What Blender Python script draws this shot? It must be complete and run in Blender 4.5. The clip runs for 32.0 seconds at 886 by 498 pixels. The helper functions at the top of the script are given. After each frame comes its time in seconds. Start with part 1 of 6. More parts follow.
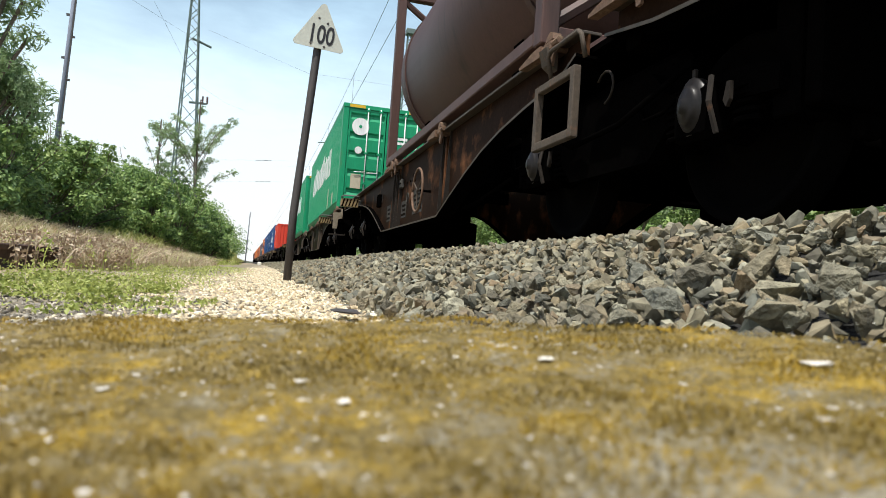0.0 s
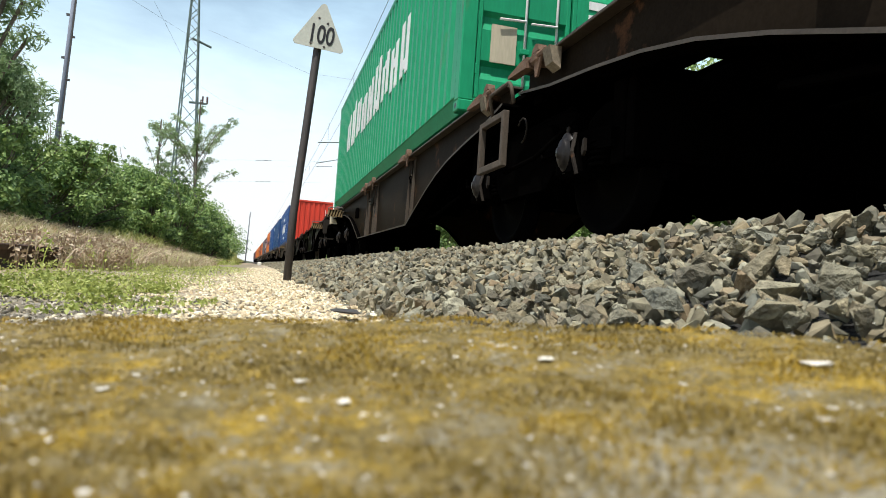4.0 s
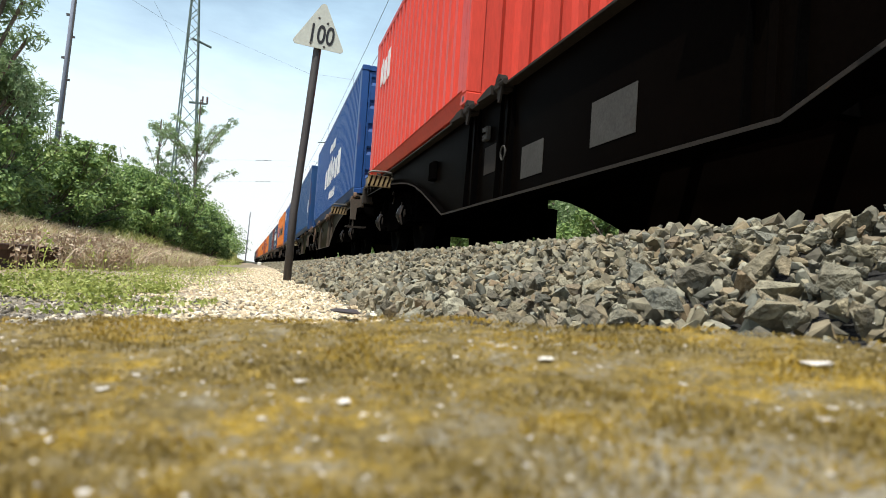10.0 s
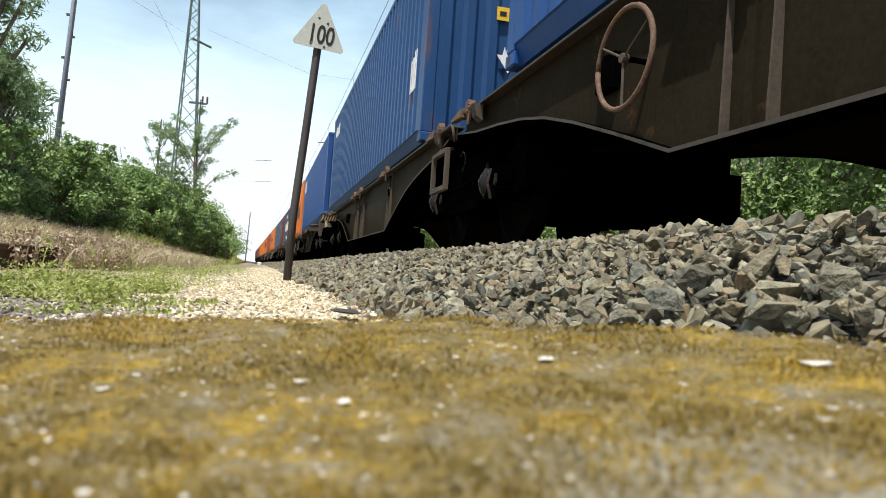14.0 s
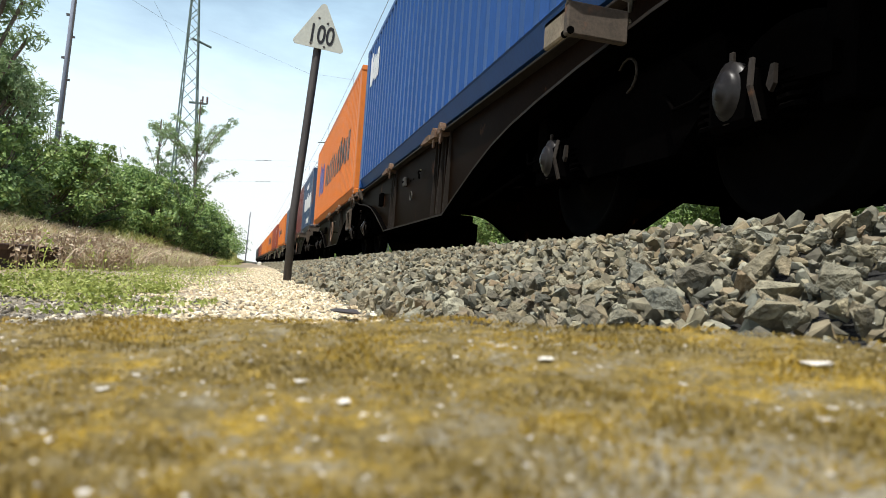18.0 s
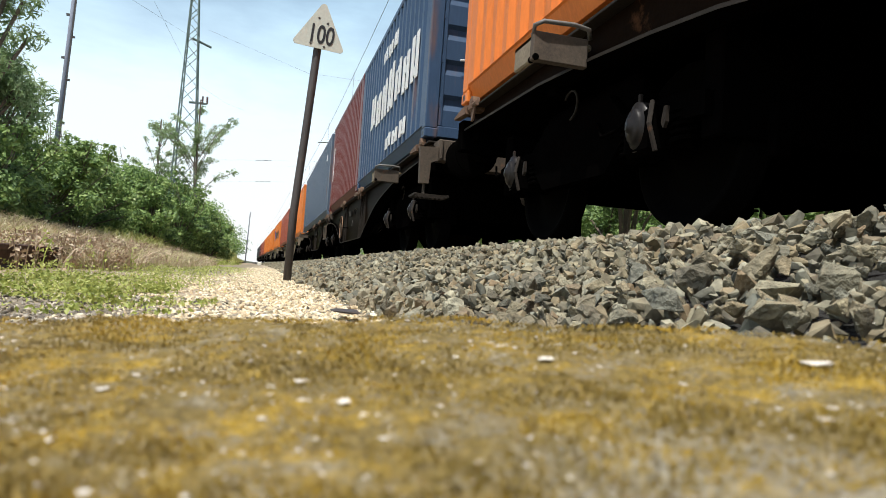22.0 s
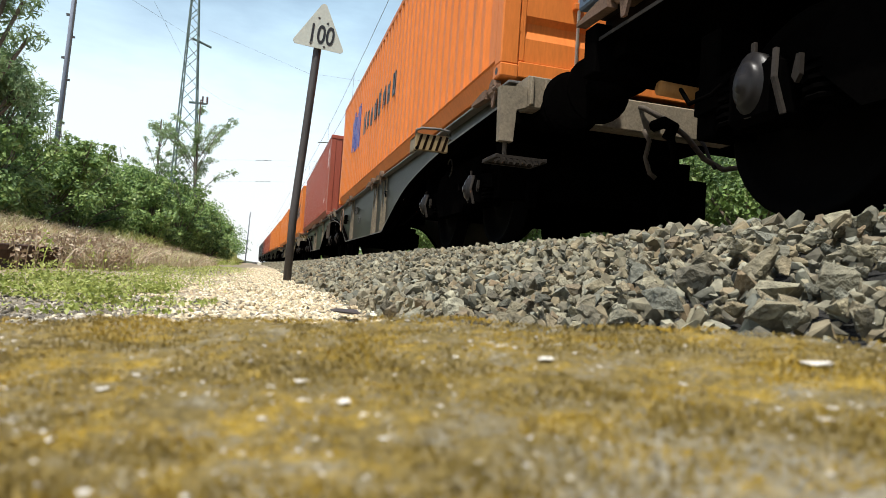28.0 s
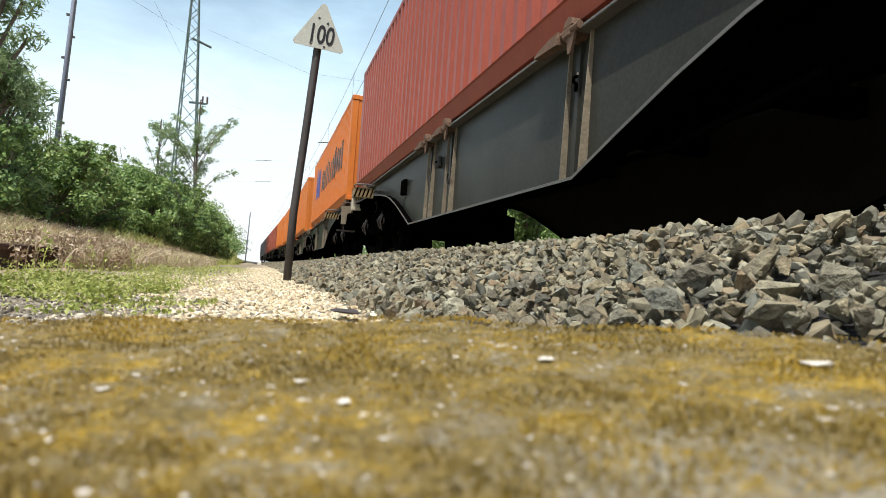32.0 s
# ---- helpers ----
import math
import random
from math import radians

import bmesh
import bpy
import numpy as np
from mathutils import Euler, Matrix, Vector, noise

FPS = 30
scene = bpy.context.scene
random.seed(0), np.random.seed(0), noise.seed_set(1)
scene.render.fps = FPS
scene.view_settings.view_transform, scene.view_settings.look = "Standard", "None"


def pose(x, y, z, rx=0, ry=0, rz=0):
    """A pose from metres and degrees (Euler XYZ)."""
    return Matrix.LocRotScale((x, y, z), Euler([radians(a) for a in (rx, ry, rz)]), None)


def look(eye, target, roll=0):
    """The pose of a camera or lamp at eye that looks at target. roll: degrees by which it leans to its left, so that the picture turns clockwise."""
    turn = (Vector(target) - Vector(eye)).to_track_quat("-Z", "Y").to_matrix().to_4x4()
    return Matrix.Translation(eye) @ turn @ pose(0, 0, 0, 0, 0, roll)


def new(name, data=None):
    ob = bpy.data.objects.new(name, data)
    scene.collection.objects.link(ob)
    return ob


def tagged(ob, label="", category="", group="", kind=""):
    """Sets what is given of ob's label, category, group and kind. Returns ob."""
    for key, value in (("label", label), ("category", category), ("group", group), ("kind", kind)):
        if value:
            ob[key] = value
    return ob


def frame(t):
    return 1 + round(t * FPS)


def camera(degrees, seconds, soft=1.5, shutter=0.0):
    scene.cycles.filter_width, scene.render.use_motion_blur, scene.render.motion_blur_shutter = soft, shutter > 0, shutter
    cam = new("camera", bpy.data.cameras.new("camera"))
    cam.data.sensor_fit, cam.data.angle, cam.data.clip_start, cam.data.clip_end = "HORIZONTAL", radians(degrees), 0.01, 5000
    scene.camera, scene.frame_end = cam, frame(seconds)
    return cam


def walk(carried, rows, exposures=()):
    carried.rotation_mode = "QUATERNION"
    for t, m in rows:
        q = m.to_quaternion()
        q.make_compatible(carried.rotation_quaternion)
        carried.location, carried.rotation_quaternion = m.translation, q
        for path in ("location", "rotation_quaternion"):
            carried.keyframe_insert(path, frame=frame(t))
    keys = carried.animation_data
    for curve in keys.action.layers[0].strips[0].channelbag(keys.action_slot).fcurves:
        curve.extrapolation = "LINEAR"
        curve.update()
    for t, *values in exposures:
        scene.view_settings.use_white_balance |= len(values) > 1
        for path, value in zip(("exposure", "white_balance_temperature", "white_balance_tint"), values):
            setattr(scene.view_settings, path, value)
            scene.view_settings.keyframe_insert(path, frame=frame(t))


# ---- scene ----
# ---------- camera ----------
EYE = (0.0, 0.0, 0.13)
PAN, TILT, LEAN = 15.383, 2.408, 3.886
cam = camera(69.5, 32.0, 0.8)
VIEW = look(EYE, (math.sin(radians(PAN)), math.cos(radians(PAN)), EYE[2] + math.tan(radians(TILT))), LEAN)
walk(cam, [(0, VIEW), (32.0, VIEW)], [(0, 0.124), (32.0, 0.124)])
cam.data.dof.use_dof = True
cam.data.dof.focus_distance = 3.0
cam.data.dof.aperture_fstop = 10.0

# ---------- light ----------
SUN_EL, SUN_AZ = 67.0, 217.0   # height and compass bearing, y is north
world = bpy.data.worlds.new("world")
scene.world = world
world.use_nodes = True
wn = world.node_tree.nodes
sky = wn.new("ShaderNodeTexSky")
sky.sky_type = "NISHITA"
sky.sun_disc = False
sky.sun_elevation = radians(SUN_EL)
sky.sun_rotation = radians(SUN_AZ)
sky.air_density = 1.0
sky.dust_density = 2.0
wn["Background"].inputs["Strength"].default_value = 0.1193
wl = world.node_tree.links
# thin high cloud, thickening to white haze above the horizon
dirs = wn.new("ShaderNodeTexCoord")
flat = wn.new("ShaderNodeMapping")
flat.inputs["Scale"].default_value = (1.6, 1.6, 5.0)
wl.new(dirs.outputs["Generated"], flat.inputs["Vector"])
cirrus = wn.new("ShaderNodeTexNoise")
cirrus.inputs["Scale"].default_value = 2.2
cirrus.inputs["Detail"].default_value = 7.0
cirrus.inputs["Roughness"].default_value = 0.55
wl.new(flat.outputs[0], cirrus.inputs["Vector"])
height = wn.new("ShaderNodeSeparateXYZ")
wl.new(dirs.outputs["Generated"], height.inputs[0])
haze = wn.new("ShaderNodeMapRange")
haze.interpolation_type = "SMOOTHSTEP"
haze.inputs["From Min"].default_value = 0.58
haze.inputs["From Max"].default_value = 0.05
haze.inputs["To Min"].default_value = -0.55
haze.inputs["To Max"].default_value = 0.75
wl.new(height.outputs["Z"], haze.inputs["Value"])
veil = wn.new("ShaderNodeMath")
veil.operation = "ADD"
veil.use_clamp = True
wl.new(haze.outputs[0], veil.inputs[0])
wl.new(cirrus.outputs["Fac"], veil.inputs[1])
blend = wn.new("ShaderNodeMix")
blend.data_type = "RGBA"
wl.new(veil.outputs[0], blend.inputs["Factor"])
wl.new(sky.outputs[0], blend.inputs["A"])
tone = wn.new("ShaderNodeMapRange")
tone.inputs["From Min"].default_value = 0.08
tone.inputs["From Max"].default_value = 0.45
wl.new(height.outputs["Z"], tone.inputs["Value"])
cloud = wn.new("ShaderNodeMix")
cloud.data_type = "RGBA"
wl.new(tone.outputs[0], cloud.inputs["Factor"])
cloud.inputs["A"].default_value = (7.7, 8.0, 8.1, 1)
cloud.inputs["B"].default_value = (6.8, 10.2, 12.2, 1)
wl.new(cloud.outputs["Result"], blend.inputs["B"])
wl.new(blend.outputs["Result"], wn["Background"].inputs["Color"])
sun_data = bpy.data.lights.new("sun", "SUN")
sun_data.energy = 5.0
sun_data.angle = radians(0.5)
sun_data.color = (0.985, 0.96, 0.90)
sun = new("sun", sun_data)
TO_SUN = Vector((math.sin(radians(SUN_AZ)) * math.cos(radians(SUN_EL)), math.cos(radians(SUN_AZ)) * math.cos(radians(SUN_EL)), math.sin(radians(SUN_EL))))
sun.matrix_world = look((0, 0, 40), Vector((0, 0, 40)) - TO_SUN)

# ---------- plan ----------
TRACK_X = 2.97        # centre of the main track
RAIL_Z = 0.47         # top of its rails
SPEED = [(0, 6.865), (3, 6.568), (6, 6.187), (9, 5.689), (12, 5.333), (15, 5.193), (18, 5.06), (21, 5.10), (24, 4.87), (27, 4.75), (30, 4.76), (32.5, 4.77)]


def travel(t):
    """Metres that the train has gone by t seconds, counted from 16 s."""
    def total(u):
        way = 0.0
        for (a, va), (b, vb) in zip(SPEED, SPEED[1:]):
            if u <= a:
                break
            e = min(u, b)
            ve = va + (vb - va) * (e - a) / (b - a)
            way += (va + ve) / 2 * (e - a)
        return way
    return total(t) - total(16.0)


def bend(y):
    """Sideways shift of the line, which swings gently to the left ahead."""
    if y < 12:
        return 0.0
    if y < 65:
        return -(y - 12) ** 2 * 0.028 / 106.0
    return -0.742 - 0.028 * (y - 65)


def on_track(y):
    """Pose of a vehicle whose front stands at y."""
    turn = math.degrees(0.028 * min(1.0, max(0.0, (y - 12) / 53.0)))
    return pose(TRACK_X + bend(y), y, RAIL_Z, 0, 0, turn)


# ---------- materials ----------
def material(name, color, rough=0.7, metal=0.0, spread=0.25, scale=6.0, fine=60.0, bump=0.15, stain=None, stain_amount=0.5, stain_scale=2.5, per_object=0.08, spec=0.5, streak=False, relief=0.01):
    m = bpy.data.materials.new(name)
    m.use_nodes = True
    nt = m.node_tree
    n, l = nt.nodes, nt.links
    bsdf = n["Principled BSDF"]
    bsdf.inputs["Roughness"].default_value = rough
    bsdf.inputs["Metallic"].default_value = metal
    bsdf.inputs["Specular IOR Level"].default_value = spec
    co = n.new("ShaderNodeTexCoord")
    mp = n.new("ShaderNodeMapping")
    l.new(co.outputs["Object"], mp.inputs["Vector"])
    if streak:
        mp.inputs["Scale"].default_value = (1.0, 1.0, 0.18)

    def noise_tex(sc, detail=5.0):
        t = n.new("ShaderNodeTexNoise")
        t.inputs["Scale"].default_value = sc
        t.inputs["Detail"].default_value = detail
        t.inputs["Roughness"].default_value = 0.62
        l.new(mp.outputs[0], t.inputs["Vector"])
        return t
    big, small = noise_tex(scale), noise_tex(fine, 3.0)
    add = n.new("ShaderNodeMath")
    add.operation = "ADD"
    l.new(big.outputs["Fac"], add.inputs[0])
    l.new(small.outputs["Fac"], add.inputs[1])
    ramp = n.new("ShaderNodeMapRange")
    ramp.inputs["From Min"].default_value = 0.65
    ramp.inputs["From Max"].default_value = 1.35
    ramp.inputs["To Min"].default_value = 1.0 - spread
    ramp.inputs["To Max"].default_value = 1.0 + spread
    l.new(add.outputs[0], ramp.inputs["Value"])
    info = n.new("ShaderNodeObjectInfo")
    ro = n.new("ShaderNodeMapRange")
    ro.inputs["To Min"].default_value = 1.0 - per_object
    ro.inputs["To Max"].default_value = 1.0 + per_object
    l.new(info.outputs["Random"], ro.inputs["Value"])
    mul = n.new("ShaderNodeMath")
    mul.operation = "MULTIPLY"
    l.new(ramp.outputs[0], mul.inputs[0])
    l.new(ro.outputs[0], mul.inputs[1])
    sc = n.new("ShaderNodeVectorMath")
    sc.operation = "SCALE"
    sc.inputs[0].default_value = color
    l.new(mul.outputs[0], sc.inputs["Scale"])
    out = sc.outputs[0]
    if stain:
        st = noise_tex(stain_scale, 8.0)
        sr = n.new("ShaderNodeMapRange")
        sr.inputs["From Min"].default_value = 0.72 - 0.3 * stain_amount
        sr.inputs["From Max"].default_value = 0.86 - 0.3 * stain_amount
        l.new(st.outputs["Fac"], sr.inputs["Value"])
        mix = n.new("ShaderNodeMix")
        mix.data_type = "RGBA"
        l.new(sr.outputs[0], mix.inputs["Factor"])
        l.new(out, mix.inputs["A"])
        mix.inputs["B"].default_value = (*stain, 1)
        out = mix.outputs["Result"]
    l.new(out, bsdf.inputs["Base Color"])
    bp = n.new("ShaderNodeBump")
    bp.inputs["Strength"].default_value = bump
    bp.inputs["Distance"].default_value = relief
    l.new(add.outputs[0], bp.inputs["Height"])
    l.new(bp.outputs[0], bsdf.inputs["Normal"])
    return m


def paint(name, color, rough=0.45, stain=(0.16, 0.08, 0.045), amount=0.25):
    return material(name, color, rough, 0.0, 0.16, 1.6, 35.0, 0.08, stain, amount, 2.2, 0.04, streak=True, relief=0.004, spec=0.3)


RUST = (0.17, 0.075, 0.035)
M = {}
M["green"] = paint("green_paint", (0.009, 0.28, 0.125))
M["red"] = paint("red_paint", (0.62, 0.055, 0.03))
M["blue"] = paint("blue_paint", (0.015, 0.067, 0.225))
M["dull_blue"] = paint("dull_blue_paint", (0.016, 0.062, 0.172), amount=0.35)
M["navy"] = paint("navy_paint", (0.036, 0.070, 0.132), amount=0.4)
M["orange"] = paint("orange_paint", (0.66, 0.185, 0.032), 0.5)
M["greyblue"] = paint("grey_blue_paint", (0.080, 0.112, 0.160), amount=0.4)
M["maroon"] = paint("maroon_paint", (0.14, 0.034, 0.028), amount=0.35)
M["brick"] = paint("brick_red_paint", (0.325, 0.074, 0.043), amount=0.3)
M["tank"] = paint("brown_tank_paint", (0.085, 0.046, 0.038), 0.55, (0.045, 0.028, 0.024), 0.6)
M["white"] = paint("white_paint", (0.78, 0.78, 0.76), 0.5, (0.35, 0.3, 0.25), 0.2)
M["cream"] = paint("cream_paint", (0.50, 0.44, 0.32), 0.6, (0.2, 0.12, 0.07), 0.4)
M["warning"] = paint("faded_warning_paint", (0.27, 0.195, 0.095), 0.65, (0.14, 0.08, 0.05), 0.45)
M["violet"] = paint("violet_paint", (0.05, 0.06, 0.30))
M["charcoal"] = paint("charcoal_paint", (0.045, 0.05, 0.055), amount=0.3)
M["ink"] = paint("black_paint", (0.02, 0.02, 0.022))
M["yellow"] = paint("yellow_paint", (0.75, 0.45, 0.03))
# the darkest sill colours include the shade below the container edge
for key, col, am in (("sill_rust", (0.0105, 0.0062, 0.0038), 0.35), ("sill_brown", (0.026, 0.0145, 0.0095), 0.65), ("sill_dark", (0.020, 0.0150, 0.0105), 0.45), ("sill_black", (0.0026, 0.0018, 0.0013), 0.1), ("sill_umber", (0.0085, 0.0052, 0.0034), 0.35), ("sill_olive", (0.027, 0.0215, 0.0135), 0.35), ("sill_grey", (0.040, 0.040, 0.033), 0.3)):
    M[key] = material(key, col, 0.36, 0.0, 0.25, 2.5, 40.0, 0.12, RUST if key not in ("sill_black", "sill_umber") else (0.018, 0.011, 0.0075), am, 1.7, 0.06, spec=0.06 if key == "sill_grey" else 0.002, relief=0.005)
# near-black and matt: the shade beneath the wagons is put into this colour
M["under"] = material("shade_black_steel", (0.0018, 0.0016, 0.0015), 0.8, 0.0, 0.3, 5.0, 50.0, 0.2, (0.003, 0.0023, 0.0019), 0.3, spec=0.0)
M["rusty"] = material("rusty_steel", (0.14, 0.08, 0.048), 0.8, 0.0, 0.5, 9.0, 70.0, 0.3, (0.33, 0.24, 0.14), 0.45, 6.0)
M["bare"] = material("worn_grey_steel", (0.13, 0.125, 0.115), 0.6, 0.1, 0.3, 8.0, 60.0, 0.2, RUST, 0.3)
M["dusty"] = material("dusty_grey_paint", (0.21, 0.17, 0.115), 0.8, 0.0, 0.4, 6.0, 50.0, 0.2, (0.12, 0.075, 0.05), 0.45, 4.0)
# wheels carry the same underside shade in their colour
M["tread"] = material("shade_wheel_steel", (0.0018, 0.0016, 0.0015), 0.8, 0.0, 0.2, 8.0, 60.0, 0.05, spec=0.02)
M["dim"] = material("dull_grimy_paint", (0.070, 0.052, 0.036), 0.8, 0.0, 0.4, 6.0, 50.0, 0.2, RUST, 0.35, 4.0)
# lighter than most sills: the lit line along the flange, set in colour
M["edge"] = material("lit_flange_edge", (0.060, 0.046, 0.033), 0.6, 0.1, 0.35, 6.0, 50.0, 0.15, (0.06, 0.035, 0.02), 0.4, 5.0)
M["panel"] = material("faded_data_panel", (0.055, 0.052, 0.046), 0.75, 0.0, 0.3, 6.0, 50.0, 0.1, (0.04, 0.03, 0.024), 0.4, 5.0, spec=0.2)
M["ochre_pipe"] = paint("faded_orange_pipe", (0.42, 0.20, 0.06), 0.6, (0.14, 0.07, 0.04), 0.45)
M["grime"] = material("soot_dark_steel", (0.022, 0.017, 0.013), 0.75, 0.0, 0.35, 6.0, 50.0, 0.2, RUST, 0.2, 4.0, spec=0.2)
M["vessel"] = material("greasy_black_vessel", (0.016, 0.014, 0.013), 0.36, 0.0, 0.25, 4.0, 50.0, 0.05, spec=0.2)
M["rail"] = material("rusty_rail", (0.075, 0.042, 0.028), 0.75, 0.2, 0.35, 6.0, 60.0, 0.3, (0.16, 0.09, 0.05), 0.4)
M["rail_head"] = material("polished_rail_head", (0.30, 0.28, 0.26), 0.35, 0.8, 0.2, 6.0, 60.0, 0.1)
M["concrete"] = material("sleeper_concrete", (0.30, 0.28, 0.25), 0.9, 0.0, 0.25, 5.0, 60.0, 0.3)
M["galv"] = material("galvanised_lattice_steel", (0.125, 0.17, 0.155), 0.6, 0.3, 0.25, 3.0, 40.0, 0.1)
M["pole"] = material("dark_painted_pole", (0.055, 0.048, 0.045), 0.6, 0.1, 0.3, 5.0, 60.0, 0.2, (0.14, 0.08, 0.05), 0.3, 8.0)
M["timber"] = material("weathered_pole", (0.17, 0.19, 0.24), 0.8, 0.0, 0.2, 3.0, 40.0, 0.2)
M["sign"] = material("weathered_white_enamel", (0.43, 0.44, 0.38), 0.5, 0.0, 0.12, 5.0, 40.0, 0.05, (0.45, 0.40, 0.30), 0.35, 6.0)
M["wire"] = material("dark_wire", (0.17, 0.175, 0.19), 0.6, 0.4, 0.1)
M["porcelain"] = material("brown_insulator", (0.10, 0.05, 0.035), 0.25, 0.0, 0.2)


def stone_material(name, cols, rough=0.85, per="island", scale=30.0, bump=0.5, relief=0.012, spread=0.42):
    """Loose pieces: a colour for each piece, speckled."""
    m = bpy.data.materials.new(name)
    m.use_nodes = True
    n, l = m.node_tree.nodes, m.node_tree.links
    b = n["Principled BSDF"]
    b.inputs["Roughness"].default_value = rough
    r = n.new("ShaderNodeValToRGB")
    while len(r.color_ramp.elements) < len(cols):
        r.color_ramp.elements.new(0.5)
    for i, c in enumerate(cols):
        r.color_ramp.elements[i].position = i / (len(cols) - 1)
        r.color_ramp.elements[i].color = (*c, 1)
    if per == "island":
        l.new(n.new("ShaderNodeNewGeometry").outputs["Random Per Island"], r.inputs[0])
    else:
        l.new(n.new("ShaderNodeObjectInfo").outputs["Random"], r.inputs[0])
    co = n.new("ShaderNodeTexCoord")
    t = n.new("ShaderNodeTexNoise")
    t.inputs["Scale"].default_value = scale
    t.inputs["Detail"].default_value = 6.0
    l.new(co.outputs["Object"], t.inputs["Vector"])
    mr = n.new("ShaderNodeMapRange")
    mr.inputs["From Min"].default_value = 0.3
    mr.inputs["From Max"].default_value = 0.7
    mr.inputs["To Min"].default_value = 1 - spread
    mr.inputs["To Max"].default_value = 1 + spread
    l.new(t.outputs["Fac"], mr.inputs["Value"])
    s = n.new("ShaderNodeVectorMath")
    s.operation = "SCALE"
    l.new(r.outputs[0], s.inputs[0])
    l.new(mr.outputs[0], s.inputs["Scale"])
    l.new(s.outputs[0], b.inputs["Base Color"])
    bp = n.new("ShaderNodeBump")
    bp.inputs["Strength"].default_value = bump
    bp.inputs["Distance"].default_value = relief
    l.new(t.outputs["Fac"], bp.inputs["Height"])
    l.new(bp.outputs[0], b.inputs["Normal"])
    return m


BASALT = [(0.087, 0.078, 0.055), (0.182, 0.165, 0.113), (0.248, 0.198, 0.113), (0.132, 0.127, 0.093), (0.248, 0.224, 0.147), (0.200, 0.143, 0.078), (0.188, 0.182, 0.137), (0.278, 0.253, 0.169), (0.104, 0.092, 0.062), (0.224, 0.194, 0.119), (0.318, 0.300, 0.213), (0.175, 0.177, 0.139), (0.071, 0.067, 0.047)]
M["ballast"] = stone_material("basalt_ballast", BASALT, 0.8, scale=45.0, bump=0.5, relief=0.01, spread=0.32)
M["ballast_piece"] = stone_material("basalt_stone", BASALT, 0.8, per="object", scale=3.4, bump=0.5, relief=0.10, spread=0.34)
M["pebble"] = stone_material("pale_pebbles", [(0.342, 0.258, 0.156), (0.708, 0.598, 0.403), (0.488, 0.391, 0.247), (0.850, 0.806, 0.598), (0.183, 0.145, 0.098), (0.781, 0.680, 0.494), (0.415, 0.340, 0.215), (0.610, 0.466, 0.286)], 0.85, scale=80.0, bump=0.15)
M["grey_pebble"] = stone_material("grey_pebbles", [(0.12, 0.108, 0.085), (0.23, 0.205, 0.16), (0.15, 0.132, 0.10), (0.55, 0.50, 0.41), (0.09, 0.08, 0.063), (0.19, 0.17, 0.132), (0.36, 0.32, 0.25)], 0.85, scale=80.0, bump=0.15)


def leaf_material(name, cols, trans=0.3, clump=2.2):
    m = bpy.data.materials.new(name)
    m.use_nodes = True
    n, l = m.node_tree.nodes, m.node_tree.links
    b = n["Principled BSDF"]
    b.inputs["Roughness"].default_value = 0.55
    r = n.new("ShaderNodeValToRGB")
    while len(r.color_ramp.elements) < len(cols):
        r.color_ramp.elements.new(0.5)
    for i, c in enumerate(cols):
        r.color_ramp.elements[i].position = i / (len(cols) - 1)
        r.color_ramp.elements[i].color = (*c, 1)
    co = n.new("ShaderNodeTexCoord")
    ns = n.new("ShaderNodeTexNoise")
    ns.inputs["Scale"].default_value = clump
    ns.inputs["Detail"].default_value = 3.0
    l.new(co.outputs["Object"], ns.inputs["Vector"])
    wide = n.new("ShaderNodeMapRange")
    wide.inputs["From Min"].default_value = 0.3
    wide.inputs["From Max"].default_value = 0.7
    wide.inputs["To Max"].default_value = 0.55
    l.new(ns.outputs["Fac"], wide.inputs["Value"])
    both = n.new("ShaderNodeMath")
    both.operation = "MULTIPLY_ADD"
    both.inputs[1].default_value = 0.45
    l.new(n.new("ShaderNodeNewGeometry").outputs["Random Per Island"], both.inputs[0])
    l.new(wide.outputs[0], both.inputs[2])
    l.new(both.outputs[0], r.inputs[0])
    l.new(r.outputs[0], b.inputs["Base Color"])
    tr = n.new("ShaderNodeBsdfTranslucent")
    l.new(r.outputs[0], tr.inputs["Color"])
    mx = n.new("ShaderNodeMixShader")
    mx.inputs[0].default_value = trans
    l.new(b.outputs[0], mx.inputs[1])
    l.new(tr.outputs[0], mx.inputs[2])
    l.new(mx.outputs[0], n["Material Output"].inputs["Surface"])
    return m


M["leaf"] = leaf_material("bush_leaves", [(0.03, 0.068, 0.022), (0.085, 0.155, 0.045), (0.155, 0.25, 0.072), (0.22, 0.335, 0.088), (0.33, 0.43, 0.14), (0.50, 0.58, 0.31)], 0.28)
M["leaf_dark"] = leaf_material("tree_leaves", [(0.06, 0.12, 0.05), (0.15, 0.235, 0.095), (0.26, 0.36, 0.16), (0.38, 0.48, 0.25), (0.55, 0.62, 0.40)], 0.40)
M["grass"] = leaf_material("green_grass", [(0.15, 0.18, 0.04), (0.26, 0.29, 0.07), (0.38, 0.39, 0.13), (0.33, 0.34, 0.11), (0.46, 0.42, 0.22)])
M["straw"] = leaf_material("dry_grass", [(0.403, 0.314, 0.200), (0.582, 0.482, 0.326), (0.504, 0.381, 0.263), (0.426, 0.403, 0.200), (0.672, 0.582, 0.420), (0.739, 0.661, 0.514)], 0.25)
M["weed"] = leaf_material("bright_weeds", [(0.16, 0.21, 0.045), (0.30, 0.36, 0.07), (0.42, 0.48, 0.12), (0.52, 0.55, 0.19), (0.60, 0.58, 0.32)], 0.35, 6.0)
